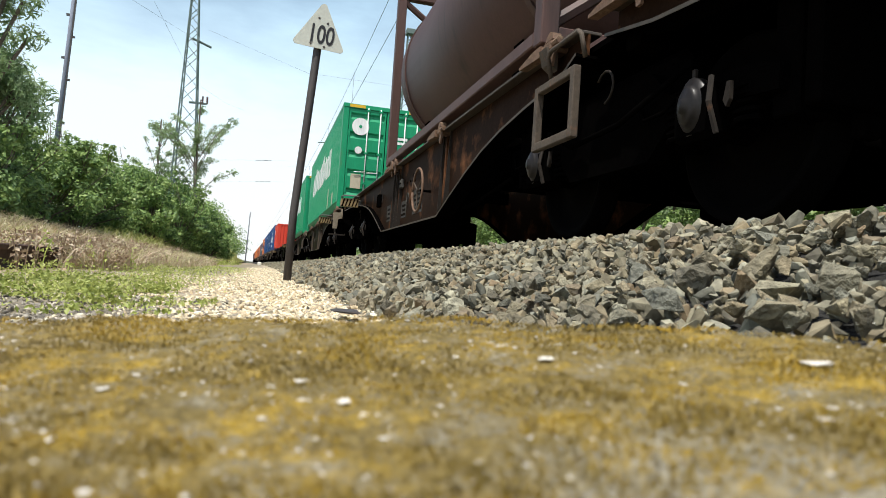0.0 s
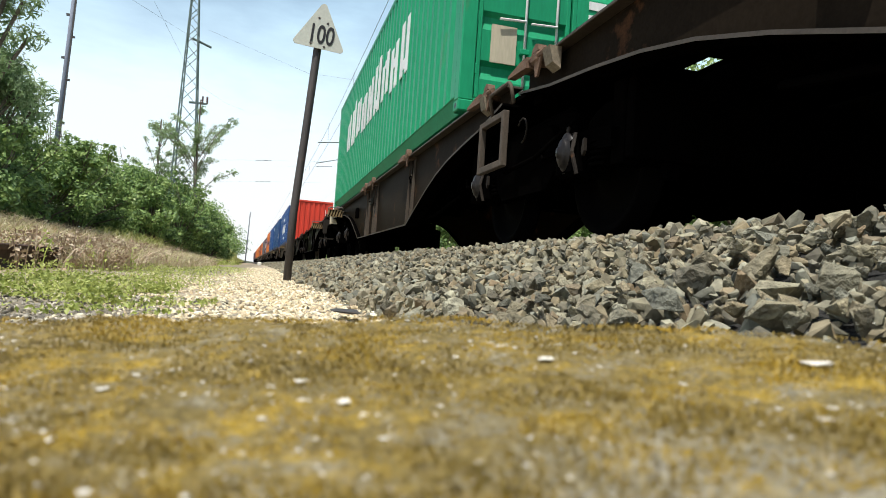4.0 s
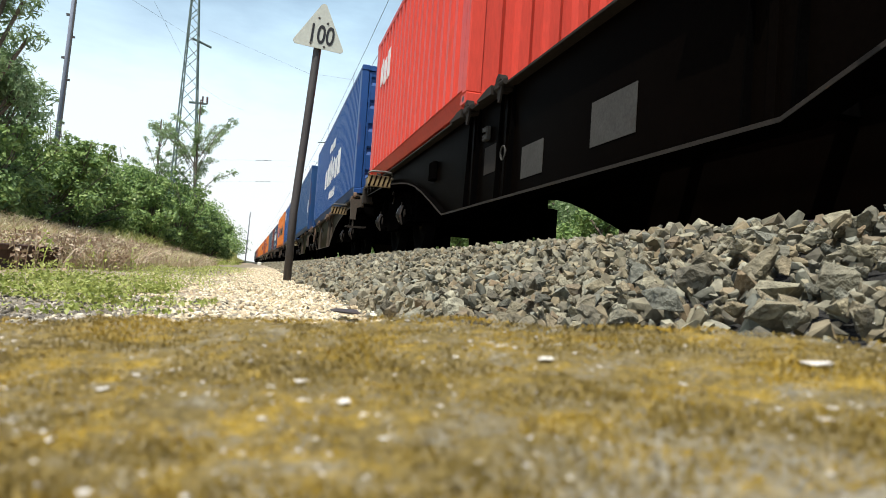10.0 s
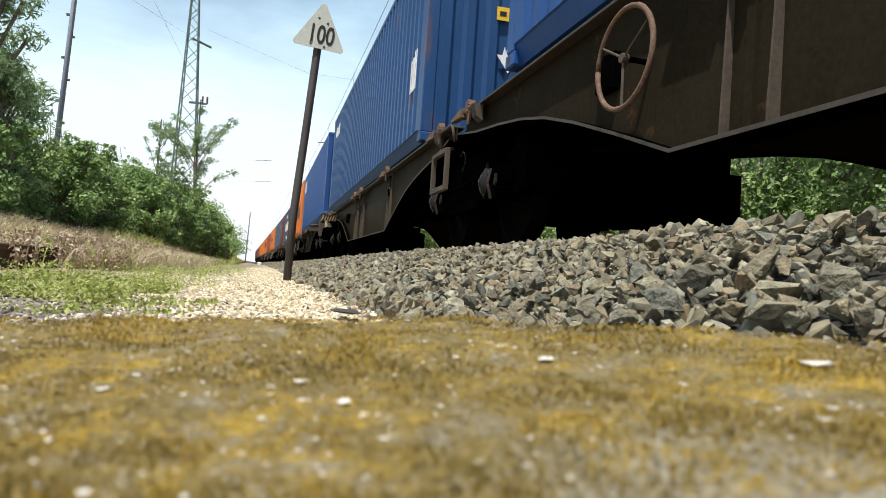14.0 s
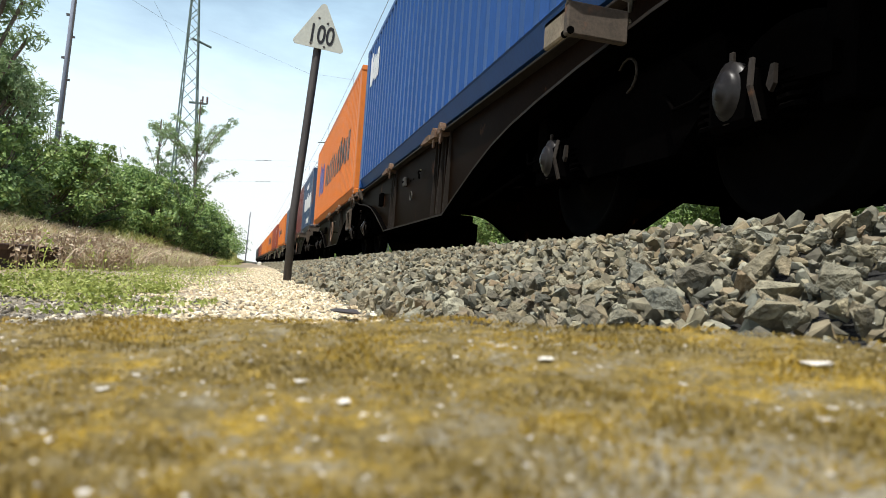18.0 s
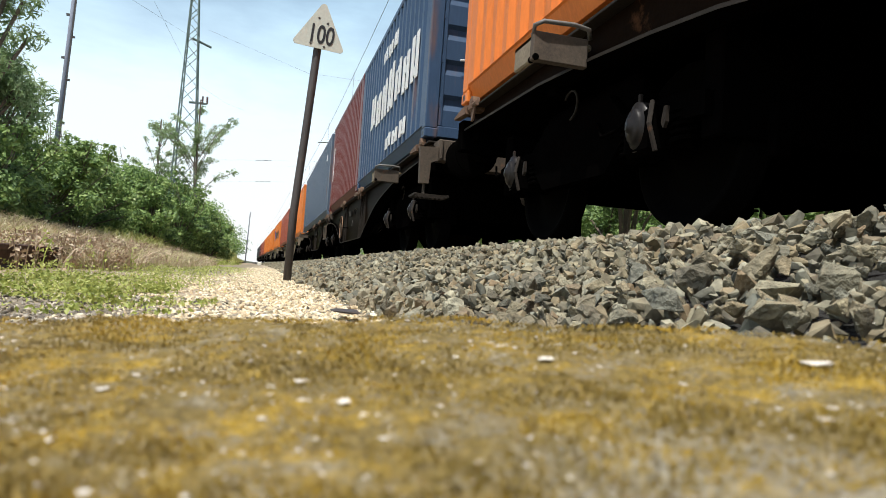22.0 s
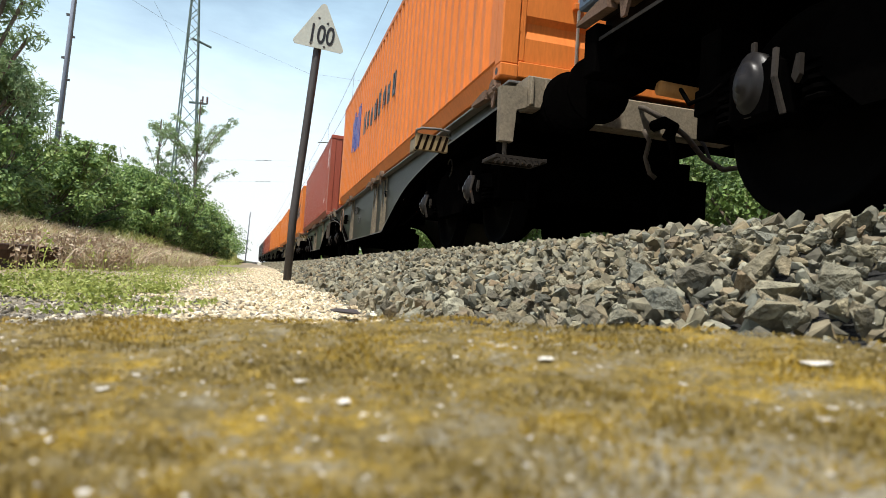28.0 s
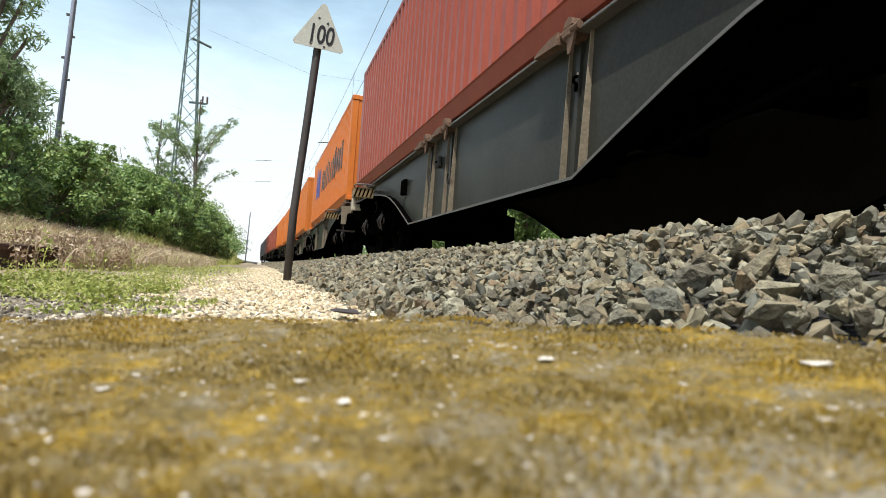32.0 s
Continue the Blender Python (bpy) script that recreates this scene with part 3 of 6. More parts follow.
def build_slab():
    n, k = 340, 200
    top = []
    for j in range(k + 1):
        for i in range(n + 1):
            a = -0.75 + 1.5 * i / n
            e = slab_edge(a)
            d = -0.25 + (e + 0.25) * j / k
            h = slab_height(a, d)
            h -= 0.012 * max(0.0, (d - e + 0.05) / 0.05) ** 2
            top.append(slab_point(a, d, h))
    v = list(top)
    m = n + 1
    f = [(j * m + i, j * m + i + 1, (j + 1) * m + i + 1, (j + 1) * m + i) for j in range(k) for i in range(n)]
    for i in range(n + 1):
        p = top[k * m + i]
        v.append((p.x, p.y, -0.06))
    o = m * (k + 1)
    f += [(k * m + i, k * m + i + 1, o + i + 1, o + i) for i in range(n)]
    slab = new("concrete_slab", array_mesh("concrete_slab", v, f, M["slab"], True))
    tagged(slab, "weathered concrete slab covered in ochre moss and lichen", "slab", kind="structure")
    rng = np.random.default_rng(15)
    n = 62000
    d = 0.09 + 0.47 * rng.random(n) ** 0.9
    a = rng.uniform(-1, 1, n) * (0.04 + 0.8 * d)
    edge = np.array([slab_edge(float(t)) for t in a])
    patch = np.array([noise.noise((q * 11, r * 11, 2.0)) + 0.7 * noise.noise((q * 34, r * 34, 4.0)) + 0.4 * noise.noise((q * 90, r * 90, 6.0)) for q, r in zip(a, d)])
    keep = (d < edge - 0.004) & (patch > -0.42 + 0.25 * rng.normal(size=n))
    a, d, patch = a[keep], d[keep], patch[keep]
    n = len(a)
    foot = np.array([slab_point(q, r, slab_height(q, r) - 0.0006) for q, r in zip(a, d)])
    tall = (0.0012 + 0.0022 * np.clip(patch + 0.3, 0, 1)) * rng.uniform(0.6, 1.4, n)
    wide = rng.uniform(0.0005, 0.0011, n)
    w = rng.uniform(0, 2 * math.pi, n)
    r3, a3, u3 = np.array(RIGHT), np.array(AHEAD), np.array(UP)
    ring = [foot + (np.cos(w + q)[:, None] * r3 + np.sin(w + q)[:, None] * a3) * wide[:, None] for q in (0.0, 2.094, 4.189)]
    lean = rng.normal(size=(n, 2)) * 0.45
    tip = foot + (u3 + lean[:, :1] * r3 + lean[:, 1:] * a3) * tall[:, None]
    v = np.stack(ring + [tip], 1).reshape(-1, 3)
    f = (np.array([(0, 1, 3), (1, 2, 3), (2, 0, 3)])[None] + (np.arange(n) * 4)[:, None, None]).reshape(-1, 3)
    ob = new("moss", array_mesh("moss", v, f, M["moss"]))
    ob.parent = slab
    tagged(ob, "short ochre and olive moss fibres", kind="stuff")
    rnd = random.Random(5)
    flake = stone_meshes(4, 77, "chip", 0.35)
    for me in flake:
        me.materials.clear()
        me.materials.append(M["chip"])
    spots = [(0.049, 0.303, 0.009), (-0.035, 0.228, 0.0065), (0.1765, 0.303, 0.016), (-0.13, 0.195, 0.005), (0.241, 0.363, 0.008), (0.137, 0.227, 0.008), (0.124, 0.207, 0.005), (0.064, 0.353, 0.005), (-0.132, 0.275, 0.006), (-0.131, 0.245, 0.006), (-0.066, 0.245, 0.004), (-0.017, 0.184, 0.004), (-0.0585, 0.266, 0.007)]
    spots = [(a * 1.055, d * 1.055, q) for a, d, q in spots]
    spots += [(0.021 + rnd.gauss(0, 0.012), 0.357 + rnd.gauss(0, 0.01), rnd.uniform(0.002, 0.005)) for _ in range(16)]
    spots += [(rnd.uniform(-0.35, 0.36), rnd.uniform(0.13, 0.50), rnd.uniform(0.0015, 0.0045)) for _ in range(190)]
    for _ in range(170):
        d = rnd.uniform(0.09, 0.26)
        spots.append((rnd.uniform(-0.72, 0.72) * (d + 0.02), d, rnd.uniform(0.0010, 0.0028)))
    for a, d, s in spots:
        ob = new("flake", rnd.choice(flake))
        ob.parent = slab
        ob.matrix_basis = Matrix.LocRotScale(slab_point(a, d, slab_height(a, d) + 0.12 * s), Euler((rnd.uniform(-0.12, 0.12), radians(LEAN), rnd.uniform(0, 6))), (s, s, s * 0.45))


def build_stones(bed):
    rng = np.random.default_rng(11)
    near = stone_meshes(36, 3, "ballast_piece", 0.64, 14)
    shapes = [as_arrays(me) for me in near]
    # the nearest shoulder, stone by stone
    rnd = random.Random(21)
    spots = []
    for _ in range(30000):
        x, y = rnd.uniform(0.28, 1.32), rnd.uniform(0.42, 2.3)
        e = (Vector((x, y, 0.1)) - Vector(EYE))
        a, d = e.dot(RIGHT), e.dot(AHEAD)
        if d < slab_edge(a) + 0.02 or y > 2.45 - 0.75 * x or x > 0.55 + 1.1 * y:
            continue
        s = (0.028 + 0.042 * rnd.random() ** 1.5) * (1.35 if y < 1.05 and x > 0.6 else 1.0)
        if any((x - p) ** 2 + (y - q) ** 2 < ((s + r) * 0.33) ** 2 for p, q, r in spots):
            continue
        spots.append((x, y, s))
        if len(spots) >= 300:
            break
    for x, y, s in spots:
        ob = new("stone", rnd.choice(near))
        ob.parent = bed
        ob.matrix_basis = Matrix.LocRotScale((x, y, max(bed_height(x), 0.03) + s * rnd.uniform(0.05, 0.32)), Euler((rnd.uniform(-0.9, 0.9), rnd.uniform(-0.9, 0.9), rnd.uniform(0, 6.3))), (s, s * rnd.uniform(0.8, 1.1), s))

    def field(y0, y1, x0, x1, per, lo, hi, lift):
        n = int((y1 - y0) * (x1 - x0) * per)
        p = np.empty((n, 3))
        p[:, 0] = rng.uniform(x0, x1, n)
        p[:, 1] = rng.uniform(y0, y1, n)
        s = rng.uniform(lo, hi, n)
        bx = np.array([b[0] for b in BED])
        bz = np.array([b[1] for b in BED])
        p[:, 2] = np.interp(p[:, 0], bx, bz) + rng.uniform(lift[0], lift[1], n) * s
        p[:, 0] += np.array([bend(float(q)) for q in p[:, 1]])
        return p, s
    sets = [field(0.2, 5, 0.26, 1.75, 1150, 0.026, 0.052, (-0.8, 0.05)), field(0.3, 5, 0.27, 1.75, 200, 0.012, 0.034, (-0.7, 0.2)), field(-8, 0.2, 0.36, 1.75, 260, 0.04, 0.08, (-0.3, 0.3)), field(1.6, 5, 0.32, 2.1, 470, 0.028, 0.06, (-0.05, 0.45)), field(0.6, 2.2, 1.15, 2.1, 210, 0.036, 0.078, (-0.05, 0.45)), field(5, 14, 0.26, 1.75, 380, 0.035, 0.08, (-0.1, 0.4)),
            field(14, 34, 0.28, 1.75, 200, 0.045, 0.075, (-0.3, 0.3)), field(34, 80, 0.28, 1.75, 60, 0.06, 0.11, (-0.3, 0.3)), field(-8, 30, 1.7, 4.3, 90, 0.04, 0.07, (-0.3, 0.1))]
    p = np.concatenate([q[0] for q in sets])
    s = np.concatenate([q[1] for q in sets])
    rel = p - np.array(EYE)
    a, d = rel @ np.array(RIGHT), rel @ np.array(AHEAD)
    edge = np.array([slab_edge(float(t)) for t in a])
    keep = (d > edge + 0.015) | (p[:, 2] > 0.25) | (d < -0.29) | (a > 0.78)
    ob = scatter("ballast_stones", shapes, p[keep], s[keep], M["ballast"], rng)
    ob.parent = bed
    tagged(ob, kind="stuff")


def build_pebbles():
    rng = np.random.default_rng(4)
    shapes = [as_arrays(me) for me in stone_meshes(8, 9, "pebble", 0.6)]

    def lay(name, label, mat, n, ypow, y0, y1, centre, width, lo, hi):
        y = y0 + (y1 - y0) * rng.random(n) ** ypow
        x = rng.normal(centre, width, n)
        p = np.stack([x, y, np.full(n, 0.0)], 1)
        p[:, 2] = [ground_height(a, b) for a, b in zip(x, y)]
        s = rng.uniform(lo, hi, n) * (1 + y * 0.04)
        rel = p - np.array(EYE)
        a, d = rel @ np.array(RIGHT), rel @ np.array(AHEAD)
        edge = np.array([slab_edge(float(t)) for t in a])
        keep = (d > edge + 0.01) & (x < 0.34 + 0.05 * rng.normal(size=n))
        ob = scatter(name, shapes, p[keep], s[keep], mat, rng, 0.5)
        tagged(ob, label, "gravel", kind="stuff")
    lay("gravel_path", "pale tan gravel of the path beside the track", M["pebble"], 21000, 1.9, 0.4, 18, 0.06, 0.19, 0.012, 0.029)
    lay("grey_gravel", "loose grey and white pebbles along the slab", M["grey_pebble"], 9000, 1.2, 0.4, 2.3, -0.45, 0.34, 0.007, 0.022)
    lay("sparse_gravel", "scattered small pebbles among the weeds", M["pebble"], 3500, 1.3, 2.0, 6.0, -0.55, 0.32, 0.007, 0.018)


def rail(name, x, z, y0, y1, label, head):
    """A flat-bottomed rail along the line: foot, web and head."""
    ys = [y0 + (12 - y0) * i / 2 for i in range(3)] + [12 + (y1 - 12) * (i / 24) ** 1.5 for i in range(1, 25)]
    root = new(name)
    tagged(root, label, "rail", kind="structure")

    def bar(nm, outline, mat):
        g = Geo()
        k = len(outline)
        g.v = [(x + bend(y) + a, y, z + b) for y in ys for a, b in outline]
        g.f = [(j * k + i, j * k + (i + 1) % k, (j + 1) * k + (i + 1) % k, (j + 1) * k + i) for j in range(len(ys) - 1) for i in range(k)] + [tuple(range(k)), tuple(range((len(ys) - 1) * k, len(ys) * k))]
        part(nm, g, mat, root)
    bar("rail_foot", [(-0.07, -0.16), (0.07, -0.16), (0.07, -0.15), (0.012, -0.132), (-0.012, -0.132), (-0.07, -0.15)], M["rail"])
    bar("rail_web", [(-0.011, -0.133), (0.011, -0.133), (0.011, -0.04), (-0.011, -0.04)], M["rail"])
    bar("rail_head", [(-0.03, -0.042), (0.03, -0.042), (0.036, -0.03), (0.036, -0.008), (0.026, 0.0), (-0.026, 0.0), (-0.036, -0.008), (-0.036, -0.03)], M[head])


def build_tracks():
    for i, s in enumerate((-0.753, 0.753)):
        rail("rail_main", TRACK_X + s, RAIL_Z, -12, 330, "worn running rail of the main track", "rail_head")
        rail("rail_siding", -2.35 + s, 0.15, -6, 200, "rusty rail of the overgrown siding", "rail")
    g = Geo()
    g.prism([(-1.3, -0.2), (1.3, -0.2), (1.3, -0.02), (0.95, 0.0), (0.5, 0.0), (0.35, -0.04), (-0.35, -0.04), (-0.5, 0.0), (-0.95, 0.0), (-1.3, -0.02)], "y", -0.13, 0.13)
    me = g.mesh("sleeper", M["concrete"])
    for i in range(60):
        ob = new("sleeper", me)
        ob.location = (TRACK_X, -7.2 + 0.6 * i, RAIL_Z - 0.163)
        tagged(ob, "grey concrete sleeper bedded in the ballast", "sleeper", "sleepers of the main track", "structure")


# ---------- trackside things ----------
def speed_sign():
    root = new("track_sign")
    root.location = (0.19, 5.81, 0.0)
    tagged(root, "white triangular track sign with black 100 on a leaning dark pole", "sign")
    g = Geo().tube([(0, 0, -0.1), (0.012, 0, 0.6), (0.06, 0, 1.3), (0.108, 0, 2.06), (0.122, 0, 2.3)], 0.036, 12)
    part("pole", g, M["pole"], root, "dark rusty steel pole", True)
    c, hw, top, low = Vector((0.122, -0.05, 2.235)), 0.235, 0.285, -0.155
    pts = []
    for (x, z), r in (((-hw, low), 0.028), ((hw, low), 0.028), ((0, top), 0.03)):
        ang0 = {(-hw, low): 150, (hw, low): 270, (0, top): 30}[(x, z)]
        ox = x + (0.04 if x < 0 else -0.04 if x > 0 else 0)
        oz = z + (0.028 if z < 0 else -0.05)
        for k in range(5):
            w = radians(ang0 + 30 * k)
            pts.append((ox + r * math.cos(w), oz + r * math.sin(w)))
    plate = part("plate", Geo().prism(pts, "y", 0.0, 0.006), M["sign"], root, "white enamelled triangle", at=c)
    plate.rotation_euler = (radians(-3), radians(4.5), 0)
    txt = bpy.data.curves.new("number", "FONT")
    txt.body = "100"
    txt.size = 0.215
    txt.align_x = "CENTER"
    txt.extrude = 0.0015
    txt.offset = 0.003
    txt.space_character = 1.0
    txt.materials.append(M["ink"])
    t = new("number", txt)
    t.parent = plate
    t.location = (0.012, -0.003, -0.105)
    t.rotation_euler = (radians(90), 0, 0)
    t.scale = (0.74, 1.12, 1.0)
    for x, z in ((-0.028, 0.125), (0.055, 0.09), (-0.07, -0.12), (0.05, -0.13)):
        part("bolt", Geo().lathe([(0.0, -0.006), (0.009, -0.006), (0.011, 0.0)], (x, 0, z), "y", 10), M["pole"], plate)
    part("bracket", Geo().box(-0.09, 0.09, 0.006, 0.02, -0.02, 0.01).box(-0.09, 0.09, 0.006, 0.02, 0.08, 0.11), M["bare"], plate)
    # a flat dark oval piece at the border of the gravel
    ob = new("flat_stone", stone_meshes(1, 57, "pole", 0.5, 30)[0])
    ob.location = (0.205, 1.66, 0.022)
    ob.scale = (0.10, 0.16, 0.035)
    tagged(ob, "flat dark oval piece lying in the gravel", "stone")
    # a white marker stone further along the path
    m = stone_meshes(1, 31, "chip", 0.9)[0]
    ob = new("marker_stone", m)
    ob.location = (-0.22, 24.0, 0.10)
    ob.scale = (0.2, 0.2, 0.26)
    tagged(ob, "white painted marker stone at the edge of the path", "stone")


def lattice_mast(x, y, z0, height, base, tip, arm_side, levels=(0.79, 0.56), lean=0.0):
    """Four-legged tapering lattice mast with cross arms and insulators."""
    root = new("lattice_mast")
    root.location = (x, y, z0)
    root.rotation_euler = (0, radians(lean), 0)
    tagged(root, "tall grey tapering lattice steel mast with cross arms", "mast", "overhead line masts")

    def corner(k, h):
        w = (base + (tip - base) * h / height) / 2
        return Vector((w * (-1, 1, 1, -1)[k], w * (-1, -1, 1, 1)[k], h))
    for k in range(4):
        part("leg", Geo().cyl(corner(k, 0), corner(k, height), 0.05, 6, 0.035), M["galv"], root)
    g = Geo()
    h, up = 0.0, True
    while h < height - 0.2:
        w = base + (tip - base) * h / height
        nh = min(height, h + max(0.35, w * 1.1))
        for k in range(4):
            a, b = (k, (k + 1) % 4) if up else ((k + 1) % 4, k)
            g.cyl(corner(a, h), corner(b, nh), 0.022, 4)
        h, up = nh, not up
    part("lacing", g, M["galv"], root)
    for frac, left, right, drop in ((levels[0], 0.95 * arm_side[0], 0.95 * arm_side[1], 0.35), (levels[1], 0.9 * arm_side[2], 0.9 * arm_side[3], 0.0)):
        hh = height * frac
        for sgn, ln in ((-1, left), (1, right)):
            if ln > 0:
                part("cross_arm", Geo().tube([(0, 0, hh), (sgn * ln, 0, hh - drop)], 0.06, 6), M["galv"], root)
                if drop == 0.0:
                    for e in (0.75, 1.0):
                        g = Geo()
                        for q in range(4):
                            g.lathe([(0.03, 0.1 * q), (0.07, 0.1 * q + 0.03), (0.03, 0.1 * q + 0.09)], (sgn * ln * e, 0, hh), "z", 8)
                        part("insulator", g, M["porcelain"], root)
    part("cap", Geo().box(-tip, tip, -tip, tip, height, height + 0.35, 0.03), M["galv"], root)
    g = Geo().tube([(0, 0, height - 0.15), (0.6, 0, height - 0.15), (0.62, 0, height + 0.3)], 0.035, 6)
    part("top_arm", g, M["galv"], root)
    return root


def wood_pole(x, y, z0, height):
    root = new("utility_pole")
    root.location = (x, y, z0)
    tagged(root, "tall slim grey pole with climbing rungs", "utility pole")
    part("shaft", Geo().cyl((0, 0, -0.3), (0.025 * height, 0, height), 0.085, 10, 0.06), M["timber"], root, "", True)
    # darker strip down the right of the shaft
    part("channel", Geo().prism([(0.05, -0.3), (0.10, -0.3), (0.10 + 0.025 * (height - 0.2), height - 0.2), (0.05 + 0.025 * (height - 0.2), height - 0.2)], "y", -0.04, 0.04), M["pole"], root)
    for i in range(int(height / 0.8)):
        h = 1.5 + 0.8 * i
        if h < height:
            part("rung", Geo().box(0.025 * h + (0.05 if i % 2 else -0.17), 0.025 * h + (0.19 if i % 2 else -0.05), -0.03, 0.03, h, h + 0.08), M["pole"], root)


def overhead_line():
    """Contact wire under its carrying wire, with droppers, held out from the mast; and the feeder wires."""
    root = new("overhead_line")
    tagged(root, "overhead contact line of thin dark wires above the main track", "overhead line")
    ys = [-6 + 3.0 * i for i in range(26)] + [75, 90, 110, 140, 180, 230, 300]

    def run(name, x, z, sag=0.0):
        pts = [(x + bend(y), y, z - sag * (1 - ((y - 9) % 60 / 30 - 1) ** 2)) for y in ys]
        part(name, Geo().tube(pts, 0.008, 5), M["wire"], root)
    run("contact_wire", 2.7, 6.45)
    run("carrying_wire", 2.7, 7.75, 0.35)
    for y in (6, 15, 24, 33, 45, 60):
        part("dropper", Geo().tube([(2.7 + bend(y), y, 6.45), (2.7 + bend(y), y, 7.6)], 0.007, 4), M["wire"], root)
    b = bend(39.5)
    part("cantilever", Geo().tube([(7.5, 39.5, 8.3), (2.7 + b, 39.5, 7.75)], 0.03, 6), M["galv"], root)
    part("registration_arm", Geo().tube([(7.5, 39.5, 6.9), (4.4, 39.5, 7.0), (2.7 + b, 39.5, 6.47)], 0.025, 6), M["galv"], root)
    feed = new("feeder_line")
    tagged(feed, "thin dark feeder wires slung from mast to mast", "wire")
    for x, z in ((6.9, 8.05), (7.07, 7.2)):
        part("feeder_wire", Geo().tube([(x, y, z) for y in (-6, 15, 39.5)] + [(x + bend(y), y, z) for y in (70, 110, 160)], 0.008, 5), M["wire"], feed)
    part("hanger", Geo().tube([(6.9, 39.5, 8.75), (6.9, 39.5, 8.05), (7.07, 39.5, 7.2)], 0.012, 5), M["wire"], feed)
    for a, b in (((-1.61, 60, 9.41), (-0.24, 60, 9.55)), ((-1.46, 60, 7.47), (-0.19, 60, 7.6)), ((3.83, 60, 9.45), (5.27, 60, 9.6))):
        part("insulator", Geo().tube([a, b], 0.022, 6), M["galv"], feed, "", True)
        part("span_wire", Geo().tube([(a[0] - 3.5, 60, a[2] - 0.35), a], 0.004, 4), M["wire"], feed)
        part("span_wire", Geo().tube([b, (b[0] + 4.5, 60, b[2] + 0.4)], 0.004, 4), M["wire"], feed)
    for pts in ([(-3.9, 36, 12.4), (1.5, 37.8, 11.4), (6.8, 39.5, 11.9)], [(-4.6, 16, 6.4), (-4.7, 22, 8.2), (-4.97, 36, 12.0)], [(-4.3, 18, 7.3), (-4.47, 24, 9.06), (-5.0, 36, 10.6)], [(-4.4, 36, 9.5), (-3.6, 48, 11.4), (-3.0, 60, 13.8)]):
        part("feeder_wire", Geo().tube(pts, 0.0045, 5), M["wire"], feed)


def leaf_cloud(rng, clumps, n, size, shell=0.55, slim=1.0):
    """Folded leaves scattered through the outer part of several lobes."""
    c = np.array(clumps, dtype=float)
    vol = (c[:, 3] * c[:, 4] * c[:, 5]) ** 0.7
    pick = rng.choice(len(c), n, p=vol / vol.sum())
    d = rng.normal(size=(n, 3))
    d /= np.linalg.norm(d, axis=1)[:, None]
    rad = shell + (1 - shell) * rng.random(n) ** 0.6
    rad *= 1 + 0.22 * rng.normal(size=n) * (rng.random(n) < 0.3)
    rad = np.minimum(rad, 1.2)
    p = c[pick, :3] + d * c[pick, 3:6] * rad[:, None]
    up = d * 0.7 + np.array([-0.1, -0.15, 0.4]) + rng.normal(size=(n, 3)) * 0.55
    up /= np.linalg.norm(up, axis=1)[:, None]
    side = np.cross(up, rng.normal(size=(n, 3)))
    side /= np.linalg.norm(side, axis=1)[:, None]
    rot = np.stack([side, np.cross(up, side), up], -1)
    s = rng.uniform(0.6, 1.3, n) * size
    base = np.array([(0, -0.5, 0), (0.27 * slim, 0.0, 0.07), (0, 0.55, 0.0), (-0.27 * slim, 0.0, 0.07)])
    v = np.einsum("nij,vj->nvi", rot, base) * s[:, None, None] + p[:, None, :]
    f = np.arange(n * 4).reshape(n, 4)
    return v.reshape(-1, 3), f


